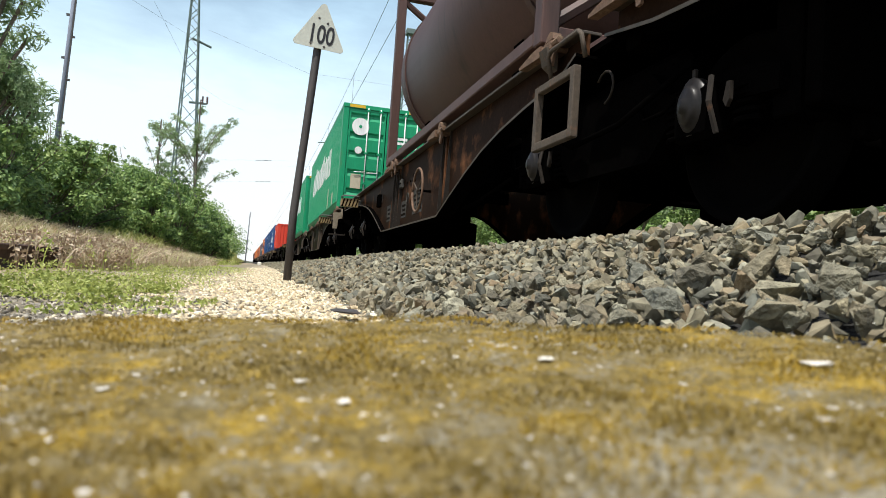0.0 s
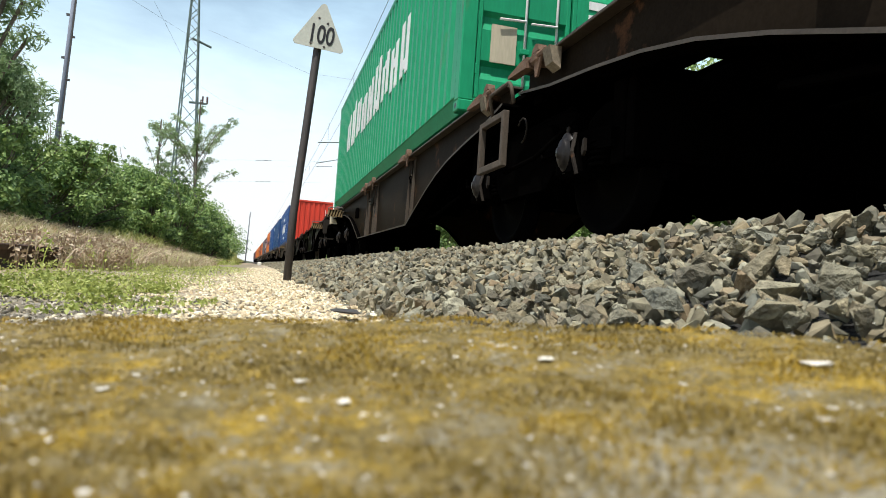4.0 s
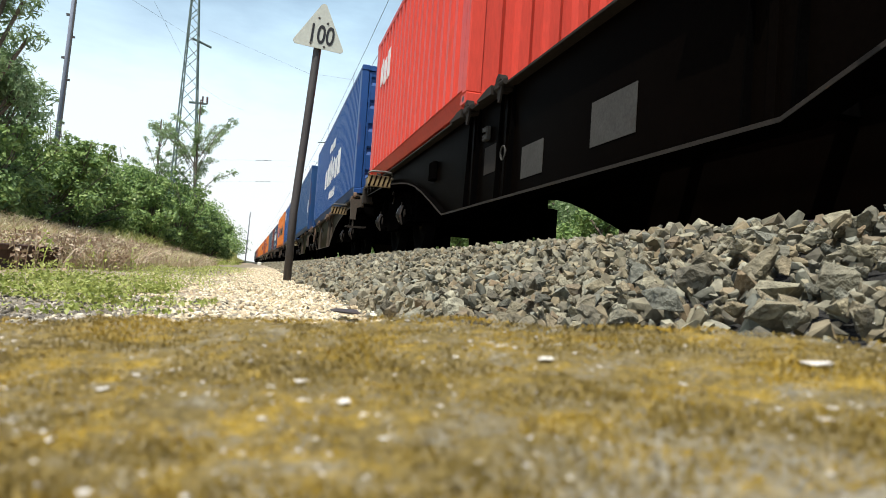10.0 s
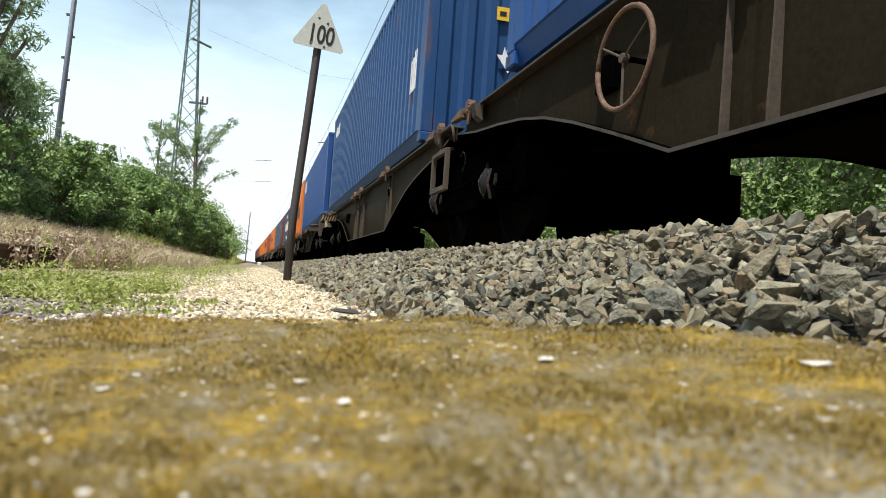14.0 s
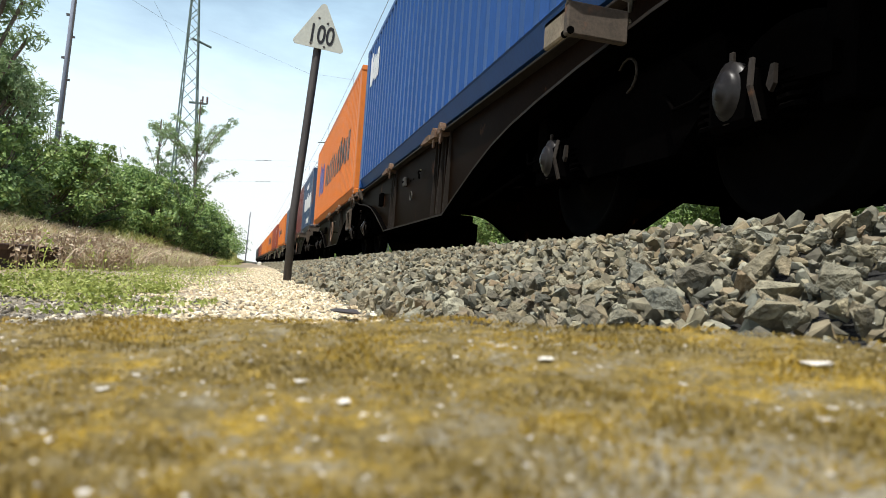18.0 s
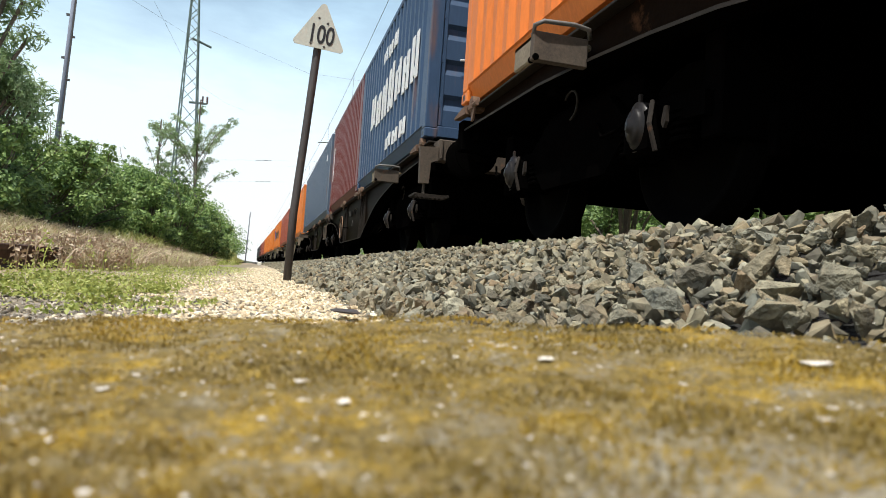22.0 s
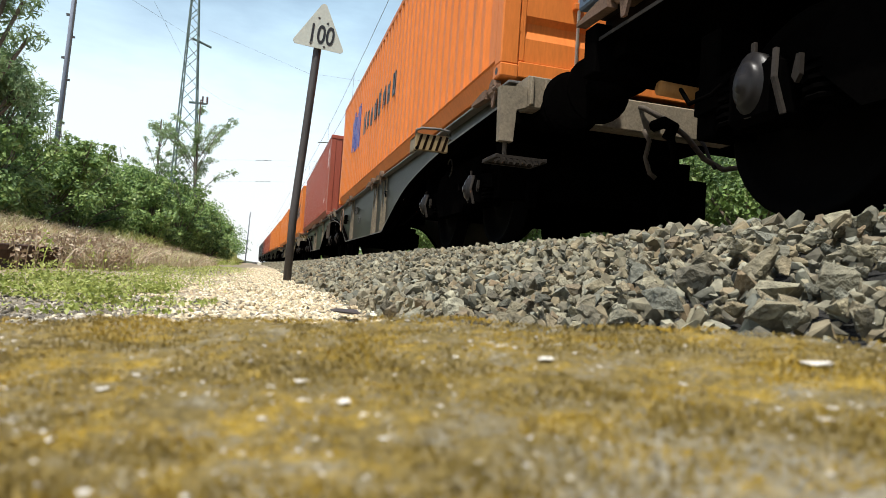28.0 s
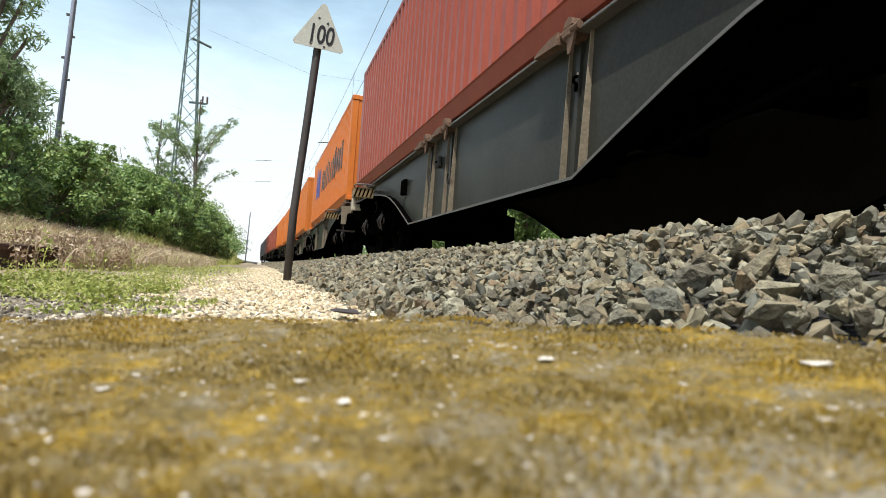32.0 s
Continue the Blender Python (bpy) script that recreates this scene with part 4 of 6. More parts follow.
def bush(name, label, category, x, y, width, height, n, size, seed, mat="leaf", low=0.0, depth=None, trunk=False, lobes=14, lobe=(0.11, 0.25), shoots=0, slim=1.0):
    """A shrub or small tree: stems and a crown of many leaves with an uneven outline."""
    rng = np.random.default_rng(seed)
    rnd = random.Random(seed)
    z = ground_height(x, y)
    root = new(name)
    root.location = (x, y, z - 0.02)
    tagged(root, label, category)
    depth = depth or width
    clumps = []
    g = Geo()
    for i in range(lobes):
        w = 2 * math.pi * rnd.random()
        r = rnd.random() ** 0.5 * 0.42
        h = low + (height - low) * rnd.uniform(0.12, 0.9)
        if h > low + (height - low) * 0.6:
            r *= 0.65
        cx, cy = math.cos(w) * r * width, math.sin(w) * r * depth
        k = rnd.uniform(*lobe)
        clumps.append((cx, cy, h, k * width, k * depth, min(k * 0.8 * width, (height - low) * 0.2)))
        mid = Vector((cx * 0.35, cy * 0.35, h * 0.5))
        g.tube([(cx * 0.06, cy * 0.06, -0.1), mid, (cx, cy, h)], 0.012 + 0.004 * height, 5)
    for i in range(shoots):
        w, r = 2 * math.pi * rnd.random(), rnd.uniform(0.05, 0.4)
        cx, cy, top = math.cos(w) * r * width, math.sin(w) * r * depth, height * rnd.uniform(0.88, 1.2)
        lean = rnd.uniform(-0.3, 0.3)
        g.tube([(cx * 0.5, cy * 0.5, height * 0.4), (cx, cy, height * 0.8), (cx + lean, cy, top)], 0.012, 4)
        for q in (0.3, 0.55, 0.8, 1.0):
            clumps.append((cx + lean * q + rnd.uniform(-0.2, 0.2), cy + rnd.uniform(-0.2, 0.2), height * 0.8 + (top - height * 0.8) * q, rnd.uniform(0.08, 0.3), rnd.uniform(0.08, 0.3), rnd.uniform(0.05, 0.16)))
    if trunk:
        g.cyl((0, 0, -0.1), (0, 0, height * 0.55), 0.03 + 0.012 * height, 8, 0.03)
    part("stem", g, M["bark"], root)
    v, f = leaf_cloud(rng, clumps, n, size, 0.35, slim)
    keep = v.reshape(-1, 4, 3)[:, :, 2].min(axis=1) > 0.06
    v = v.reshape(-1, 4, 3)[keep].reshape(-1, 3)
    f = np.arange(len(v)).reshape(-1, 4)
    ob = new("crown", array_mesh("crown", v, f, M[mat]))
    ob.parent = root
    return root


def sparse_tree(x, y, height, seed):
    """A thin young tree with flat, separate sprays of leaves."""
    rng = np.random.default_rng(seed)
    rnd = random.Random(seed)
    root = new("young_tree")
    root.location = (x, y, ground_height(x, y) - 0.05)
    tagged(root, "thin young tree with sparse layered green sprays", "tree")
    part("trunk", Geo().tube([(0, 0, 0), (0.1, 0, height * 0.4), (0.05, 0, height * 0.95)], 0.036, 7), M["bark"], root)
    clumps = []
    for i in range(26):
        h = height * (0.28 + 0.60 * rnd.random())
        w = rnd.uniform(0, 6.28)
        ln = (0.35 + 1.9 * (1 - abs(h / height - 0.5) * 1.6)) * rnd.uniform(0.25, 1.0)
        e = Vector((math.cos(w) * ln, math.sin(w) * ln, h + rnd.uniform(0.35, 1.2) * ln))
        part("limb", Geo().tube([(0.06, 0, h - 0.45), (e.x * 0.5, e.y * 0.5, (h + e.z) / 2 + 0.06), e], 0.016, 5), M["bark"], root)
        for q in (0.35, 0.55, 0.7, 0.85, 1.0):
            clumps.append((e.x * q, e.y * q, h + (e.z - h) * q + rnd.uniform(-0.15, 0.2), rnd.uniform(0.12, 0.36), rnd.uniform(0.12, 0.36), rnd.uniform(0.08, 0.22)))
    v, f = leaf_cloud(rng, clumps, 6200, 0.115, 0.0, 0.75)
    ob = new("crown", array_mesh("crown", v, f, M["leaf_dark"]))
    ob.parent = root


def build_plants():
    # hedge of shrubs along the bank, growing taller into the distance
    hedge = "dense green roadside shrub on the grassy bank"
    plan = [(-5.6, 9.5, 3.0, 1.2), (-5.2, 12.2, 3.2, 1.25), (-5.5, 15.3, 3.6, 1.55), (-5.3, 19.0, 3.8, 2.1), (-5.4, 23.0, 4.0, 2.4), (-5.4, 27.5, 4.4, 2.7), (-5.6, 33.0, 5.2, 3.1), (-5.6, 40.0, 6.0, 3.6), (-5.8, 49.0, 7.0, 3.9), (-6.2, 60.0, 8.5, 4.2), (-6.8, 74.0, 10, 5.2), (-7.6, 92.0, 12, 5.6), (-8.3, 114.0, 14, 6.0), (-9.5, 142.0, 16, 6.5), (-12, 178, 20, 7.0), (-15, 225, 24, 7.5)]
    for i, (x, y, w, h) in enumerate(plan):
        bush("shrub", hedge, "bush", x - 0.3 * w * 0.5, y, w, h, int(13000 if y < 17 else 14000 if y < 45 else 7000), 0.082 + 0.0022 * y, 100 + i, "leaf", 0.0, w * 1.15, False, 34, (0.08, 0.19), 16 if y < 60 else 0)
    for i, (x, y, w, h) in enumerate([(-4.35, 26.6, 2.5, 2.35), (-3.75, 29.6, 2.4, 2.45), (-3.4, 33.0, 2.4, 2.3), (-3.05, 36.6, 2.4, 1.95)]):
        bush("shrub", hedge, "bush", x, y, w, h, 7000, 0.14, 140 + i, "leaf", 0.0, 3.2, False, 30, (0.09, 0.2), 10)
    for i, (x, y, w, h) in enumerate([(-8.5, 14, 4, 2.6), (-8.8, 19, 4.5, 3.0), (-8.3, 25, 5, 3.3), (-8.6, 31, 6, 3.6)]):
        bush("shrub", "light feathery shrub rising behind the hedge", "bush", x, y, w, h, 3400, 0.12, 160 + i, "leaf_dark", 0.0, w * 1.2, False, 34, (0.05, 0.12), 22, 0.6)
    bush("tree", "leafy dark green tree with drooping sprays at the bank", "tree", -6.35, 14.6, 3.7, 6.1, 15000, 0.16, 201, "leaf_dark", 1.9, 4.0, True, 90, (0.06, 0.13), 0, 0.5)
    bush("tree", "leafy dark green tree with drooping sprays at the bank", "tree", -7.6, 19.5, 4.0, 5.2, 11000, 0.17, 202, "leaf_dark", 1.6, 4.4, True, 70, (0.06, 0.13), 0, 0.5)
    sparse_tree(-3.7, 33.0, 7.9, 61)
    sparse_tree(-6.2, 38.0, 7.2, 62)
    # greenery beyond the main track, seen beneath the wagons
    for i in range(15):
        y = -3 + 3.1 * i
        bush("shrub", "bright green shrub beyond the main track", "bush", 8.2 + 0.7 * math.sin(i * 2.3), y, 3.4, 4.0 + 0.7 * math.sin(i * 1.7), 9500, 0.10 + 0.001 * y, 300 + i, "leaf", 0.0, 3.6, False, 14)
    for i in range(9):
        y = -4 + 5.0 * i
        bush("shrub", "tall leafy thicket beyond the main track", "bush", 11.5, y, 5.0, 6.0, 7000, 0.17, 380 + i, "leaf_dark", 0.0, 6.0, False, 22)
    for i in range(8):
        y = -7 + 7.0 * i
        bush("shrub", "dense dark thicket far beyond the main track", "bush", 15.5, y, 8.0, 5.6, 6500, 0.36, 420 + i, "leaf", 0.0, 9.0, False, 26)
    for i in range(8):
        y = 46 + 14 * i
        bush("shrub", "bright green shrub beyond the main track", "bush", 9.0 + bend(y), y, 9, 3.0, 3000, 0.22, 340 + i, "leaf", 0.0, 12, False, 14)


def blades(name, label, category, spots, mat, rng, width, lean=0.35):
    """Grass as single bent blades: spots are x, y, height."""
    n = len(spots)
    w = rng.uniform(0, 2 * math.pi, n)
    z = np.array([ground_height(a, b) for a, b in spots[:, :2]])
    base = np.stack([spots[:, 0], spots[:, 1], z - 0.01], 1)
    side = np.stack([np.cos(w), np.sin(w), np.zeros(n)], 1) * (width * rng.uniform(0.6, 1.4, n) * (1 + spots[:, 1] * 0.05))[:, None]
    bend_to = rng.normal(size=(n, 2)) * lean
    h = spots[:, 2]
    mid = base + np.stack([bend_to[:, 0] * h * 0.35, bend_to[:, 1] * h * 0.35, h * 0.6], 1)
    tip = base + np.stack([bend_to[:, 0] * h, bend_to[:, 1] * h, h], 1)
    v = np.stack([base - side, base + side, mid + side * 0.8, tip, mid - side * 0.8], 1).reshape(-1, 3)
    f = (np.array([(0, 1, 2), (0, 2, 4), (4, 2, 3)])[None] + (np.arange(n) * 5)[:, None, None]).reshape(-1, 3)
    ob = new(name, array_mesh(name, v, f, mat))
    tagged(ob, label, category, kind="stuff")


def tufted(rng, n, x0, x1, y0, y1, ypow, tufts, spread, lo, hi):
    cx, cy = rng.uniform(x0, x1, tufts), y0 + (y1 - y0) * rng.random(tufts) ** ypow
    k = rng.integers(0, tufts, n)
    return np.stack([cx[k] + rng.normal(0, spread, n), cy[k] + rng.normal(0, spread, n), rng.uniform(lo, hi, n)], 1)


def build_grass():
    rng = np.random.default_rng(8)
    a = tufted(rng, 2400, -1.7, -0.22, 1.3, 6.0, 1.1, 150, 0.05, 0.006, 0.024)
    b = tufted(rng, 3000, -1.5, -0.3, 3.0, 15.0, 1.2, 300, 0.12, 0.012, 0.05)
    blades("low_grass", "low yellow-green weeds scattered over the gravel", "grass", np.concatenate([a, b]), M["weed"], rng, 0.0035, 1.3)
    a = tufted(rng, 8000, -2.9, -1.72, 5.6, 18.0, 1.3, 400, 0.10, 0.05, 0.22)
    b = tufted(rng, 26000, -5.2, -2.4, 6.0, 40.0, 1.4, 1100, 0.2, 0.06, 0.30)
    c = tufted(rng, 3200, -1.62, -1.15, 5.5, 16.0, 1.4, 200, 0.05, 0.06, 0.27)
    blades("dry_grass", "dry straw-coloured grass over the siding", "grass", np.concatenate([a, b, c]), M["straw"], rng, 0.005, 0.75)
    g = tufted(rng, 9000, -4.8, -1.3, 5.5, 34.0, 1.3, 300, 0.12, 0.05, 0.26)
    blades("green_blades", "green grass blades among the dry grass", "grass", g, M["weed"], rng, 0.004, 0.6)
    a = tufted(rng, 5000, -5.0, -3.6, 21.0, 60.0, 1.4, 160, 0.2, 0.15, 0.5)
    far = tufted(rng, 5000, -5.4, -2.6, 40.0, 170.0, 1.2, 300, 0.4, 0.3, 0.9)
    far[:, 0] += np.array([bend(float(q)) for q in far[:, 1]])
    a = np.concatenate([a, far])
    blades("tall_grass", "tall green grass at the foot of the shrubs", "grass", a, M["grass"], rng, 0.006)
    # seed heads and withered leaves on the dry stalks
    n = 5600
    p = tufted(rng, n, -2.1, -1.15, 5.3, 10.0, 1.5, 170, 0.08, 0.01, 0.27)
    z = np.array([ground_height(q, r) for q, r in p[:, :2]])
    c = np.stack([p[:, 0], p[:, 1], z + p[:, 2]], 1)
    rot = random_turns(rng, n)
    leaf = np.array([(0, -0.5, 0), (0.3, 0.0, 0.1), (0, 0.55, 0.0), (-0.3, 0.0, 0.1)])
    v = np.einsum("nij,vj->nvi", rot, leaf) * rng.uniform(0.012, 0.038, n)[:, None, None] + c[:, None, :]
    q = np.concatenate([tufted(rng, 4300, -0.98, -0.40, 1.85, 3.4, 1.0, 46, 0.04, 0.002, 0.04), tufted(rng, 500, -0.5, -0.15, 1.6, 2.2, 1.0, 25, 0.025, 0.002, 0.015), tufted(rng, 2600, -1.6, -0.45, 3.3, 7.0, 1.0, 70, 0.06, 0.003, 0.07)])
    m = len(q)
    zz = np.array([ground_height(e, r) for e, r in q[:, :2]])
    cc = np.stack([q[:, 0], q[:, 1], zz + q[:, 2]], 1)
    vv = np.einsum("nij,vj->nvi", random_turns(rng, m, 0.6), leaf) * rng.uniform(0.008, 0.022, m)[:, None, None] + cc[:, None, :]
    ob = new("leafy_weeds", array_mesh("leafy_weeds", vv.reshape(-1, 3), np.arange(m * 4).reshape(m, 4), M["weed_leaf"]))
    tagged(ob, "small bright green leafy weeds in the gravel", "weeds", kind="stuff")
    rnd = random.Random(19)
    for name, label, mk, count, lo, hi in (("withered_stalks", "tall withered stalks with curled pale leaves beside the rail", "withered", 46, 0.10, 0.30), ("leafy_stalks", "fresh yellow-green weed stalks beside the rail", "weed", 9, 0.10, 0.24)):
        g = Geo()
        for _ in range(count):
            sx, sy, sh = rnd.uniform(-1.75, -1.05), rnd.uniform(4.2, 6.2), rnd.uniform(lo, hi)
            tx, ty = rnd.uniform(-0.08, 0.08), rnd.uniform(-0.08, 0.08)
            z0 = ground_height(sx, sy)
            g.tube([(sx, sy, z0 - 0.02), (sx + tx * 0.4, sy + ty * 0.4, z0 + sh * 0.6), (sx + tx, sy + ty, z0 + sh)], 0.004, 4)
            for k in range(rnd.randint(7, 13)):
                u = rnd.uniform(0.25, 1.05)
                c0 = Vector((sx + tx * u, sy + ty * u, z0 + sh * u))
                way = Vector((rnd.uniform(-1, 1), rnd.uniform(-1, 1), rnd.uniform(-0.7, 0.35))).normalized() * rnd.uniform(0.02, 0.05)
                wide = way.cross(Vector((rnd.uniform(-1, 1), rnd.uniform(-1, 1), 0.6))).normalized() * way.length * 0.28
                mid = c0 + way * 0.55 + Vector((0, 0, 0.008))
                g.add([c0, mid + wide, c0 + way, mid - wide], [(0, 1, 2, 3)])
        tagged(new(name, g.mesh(name, M[mk])), label, "weeds", kind="stuff")
    ob = new("withered_weeds", array_mesh("withered_weeds", v.reshape(-1, 3), np.arange(n * 4).reshape(n, 4), M["withered"]))
    tagged(ob, "withered brownish weeds along the siding rail", "weeds", kind="stuff")


# ---------- the train ----------
DECK, BELLY, END = 1.25, 0.325, 1.08
NEAR = -1.17
KINDS = {"long": dict(length=28.4, half=14.2, b1=5.6, v1=10.45, b2=17.90, v2=22.6, bogies=(2.1, 14.2, 26.1)),
         "short": dict(length=25.2, half=12.6, b1=5.4, v1=8.94, b2=16.0, v2=19.5, bogies=(2.0, 12.6, 23.0))}


SLOPE = ((0.0, 0.325), (0.25, 0.415), (0.5, 0.505), (1.0, 0.675), (1.45, 0.805), (1.9, 0.895), (2.4, 0.96), (3.0, 1.02), (3.8, 1.075))


def sill_rows(y0, b, v, y1):
    """Upper and lower edge of a fish-bellied side sill, thin at its ends."""
    low = [(y0, 1.115)] + [(b - d, z) for d, z in reversed(SLOPE) if b - d > y0 + 0.1]
    low += [(v + d, z) for d, z in SLOPE if v + d < y1 - 0.1] + [(y1, 1.11)]
    return [(y, DECK) for y, _ in low], low


RIBS = {"long": ((5.80, 6.72, 9.88), (17.88, 20.81, 21.68)), "short": ((5.50, 5.80, 8.50), (15.84, 18.40, 18.66))}


def side_sill(root, mat, y0, b, v, y1, s, detail, flange, rib, pairs, panels=()):
    """One fish-bellied I-beam: web set back under wide flanges, stiffened by tapering ribs in pairs."""
    top, low = sill_rows(y0, b, v, y1)
    x = NEAR * s
    web = x + 0.055 * s
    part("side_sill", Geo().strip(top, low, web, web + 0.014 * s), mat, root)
    # flange underside coloured as shade, its thin outer lip as the lit edge
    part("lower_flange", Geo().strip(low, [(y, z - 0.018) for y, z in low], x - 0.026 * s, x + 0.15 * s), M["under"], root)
    part("flange_edge", Geo().strip([(y, z + 0.001) for y, z in low], [(y, z - 0.019) for y, z in low], x - 0.03 * s, x - 0.026 * s), flange, root)
    part("upper_flange", Geo().box(min(x - 0.035 * s, x + 0.15 * s), max(x - 0.035 * s, x + 0.15 * s), y0, y1, DECK, DECK + 0.022, 0.004), flange, root)
    if not detail:
        return

    def lower(y):
        for (ya, za), (yb, zb) in zip(low, low[1:]):
            if ya <= y <= yb:
                return za + (zb - za) * (y - ya) / (yb - ya)
        return BELLY
    for y in pairs:
        for dy, foot in ((0.0, 0.056), (0.28, 0.044)):
            zl = lower(y + dy)
            part("rib", Geo().prism([(web, DECK), (web, zl), (web - foot * s, zl), (web - foot * s, zl + 0.06), (web - 0.022 * s, DECK)], "y", y + dy - 0.012, y + dy), rib, root)
        part("rib_strip", Geo().box(min(web, web - 0.02 * s), max(web, web - 0.02 * s), y + 0.12, y + 0.17, lower(y + 0.15), DECK - 0.04), mat, root)
    # small fittings on the web
    part("bracket_box", Geo().box(min(web, web - 0.06 * s), max(web, web - 0.06 * s), v + 0.60, v + 0.80, 0.78, 1.0, 0.01), M["under"], root)
    part("latch_box", Geo().box(min(web, web - 0.05 * s), max(web, web - 0.05 * s), v - 1.24, v - 1.12, 0.90, 1.03, 0.01), M["panel"], root, "small grey latch box")
    for q in (0.0, 0.06):
        part("bolt", Geo().cyl((web - 0.05 * s, v - 1.21 + q, 0.965), (web - 0.062 * s, v - 1.21 + q, 0.965), 0.012, 8), M["under"], root)
    h = b + (0.12 if v - b > 4 else 1.44)
    hook = part("hook", Geo().tube([(web - 0.015 * s, h, 1.0), (web - 0.04 * s, h + 0.015, 0.99), (web - 0.04 * s, h + 0.02, 0.965), (web - 0.03 * s, h, 0.945), (web - 0.035 * s, h - 0.012, 0.92), (web - 0.025 * s, h + 0.012, 0.905)], 0.012, 6), M["under"], root, "", True)
    part("hook_tip", Geo().lathe([(0.0, -0.012), (0.011, -0.008), (0.011, 0.008), (0.0, 0.012)], (web - 0.018 * s, h, 1.012), "z", 8), M["cream"], hook, "pale worn hook tip", True)
    part("lashing_ring", Geo().tube([(web - 0.02 * s, v - 1.62 + 0.055 * math.cos(k * math.pi / 6), 0.72 + 0.06 * math.sin(k * math.pi / 6)) for k in range(13)], 0.008, 6), M["panel"], root)
    for e in (0.55, 0.75):
        part("web_hole", Geo().cyl((web + 0.002 * s, v - 0.9 - e, 0.95), (web - 0.004 * s, v - 0.9 - e, 0.95), 0.014, 8), M["under"], root)
    for y, w, z0, z1, tone, bars in panels:
        panel = part("data_panel", Geo().box(min(web, web - 0.004 * s), max(web, web - 0.004 * s), y, y + w, z0, z1), M[tone], root, "faded painted data panel")
        for q in range(bars):
            z = z0 + (z1 - z0) * (0.12 + 0.8 * q / bars)
            part("text_bar", Geo().box(min(web - 0.004 * s, web - 0.006 * s), max(web - 0.004 * s, web - 0.006 * s), y + 0.03, y + w * (0.95, 0.72, 0.86)[q % 3], z, z + 0.4 * (z1 - z0) / bars), M["sill_umber"], panel)


def clamp(root, y, s, mat):
    """Folding container spigot on the edge of the deck: hinge block, tapered tongue and cone."""
    x = NEAR * s
    body = Geo().box(min(x - 0.07 * s, x + 0.10 * s), max(x - 0.07 * s, x + 0.10 * s), y - 0.07, y + 0.07, DECK - 0.03, DECK + 0.06, 0.02)
    body.cyl((x - 0.045 * s, y - 0.15, DECK + 0.02), (x - 0.045 * s, y + 0.15, DECK + 0.02), 0.026, 8)
    c = part("container_clamp", body, mat, root, "rusty folding container clamp")
    tongue = Geo()
    tongue.strip([(y + 0.09, DECK + 0.045), (y + 0.22, DECK + 0.04), (y + 0.46, DECK + 0.0)], [(y + 0.09, DECK - 0.035), (y + 0.22, DECK - 0.03), (y + 0.46, DECK - 0.02)], x - 0.085 * s, x - 0.02 * s)
    part("tongue", tongue, mat, c)
    part("cone", Geo().prism([(y - 0.075, DECK + 0.05), (y + 0.05, DECK + 0.05), (y + 0.03, DECK + 0.085), (y - 0.02, DECK + 0.11), (y - 0.06, DECK + 0.095)], "x", min(x - 0.065 * s, x), max(x - 0.065 * s, x)), mat, c)
    part("hinge_plate", Geo().prism([(y - 0.10, DECK), (y + 0.02, DECK), (y - 0.01, DECK - 0.13), (y - 0.05, DECK - 0.13)], "x", min(x - 0.055 * s, x - 0.037 * s), max(x - 0.055 * s, x - 0.037 * s)), mat, c)


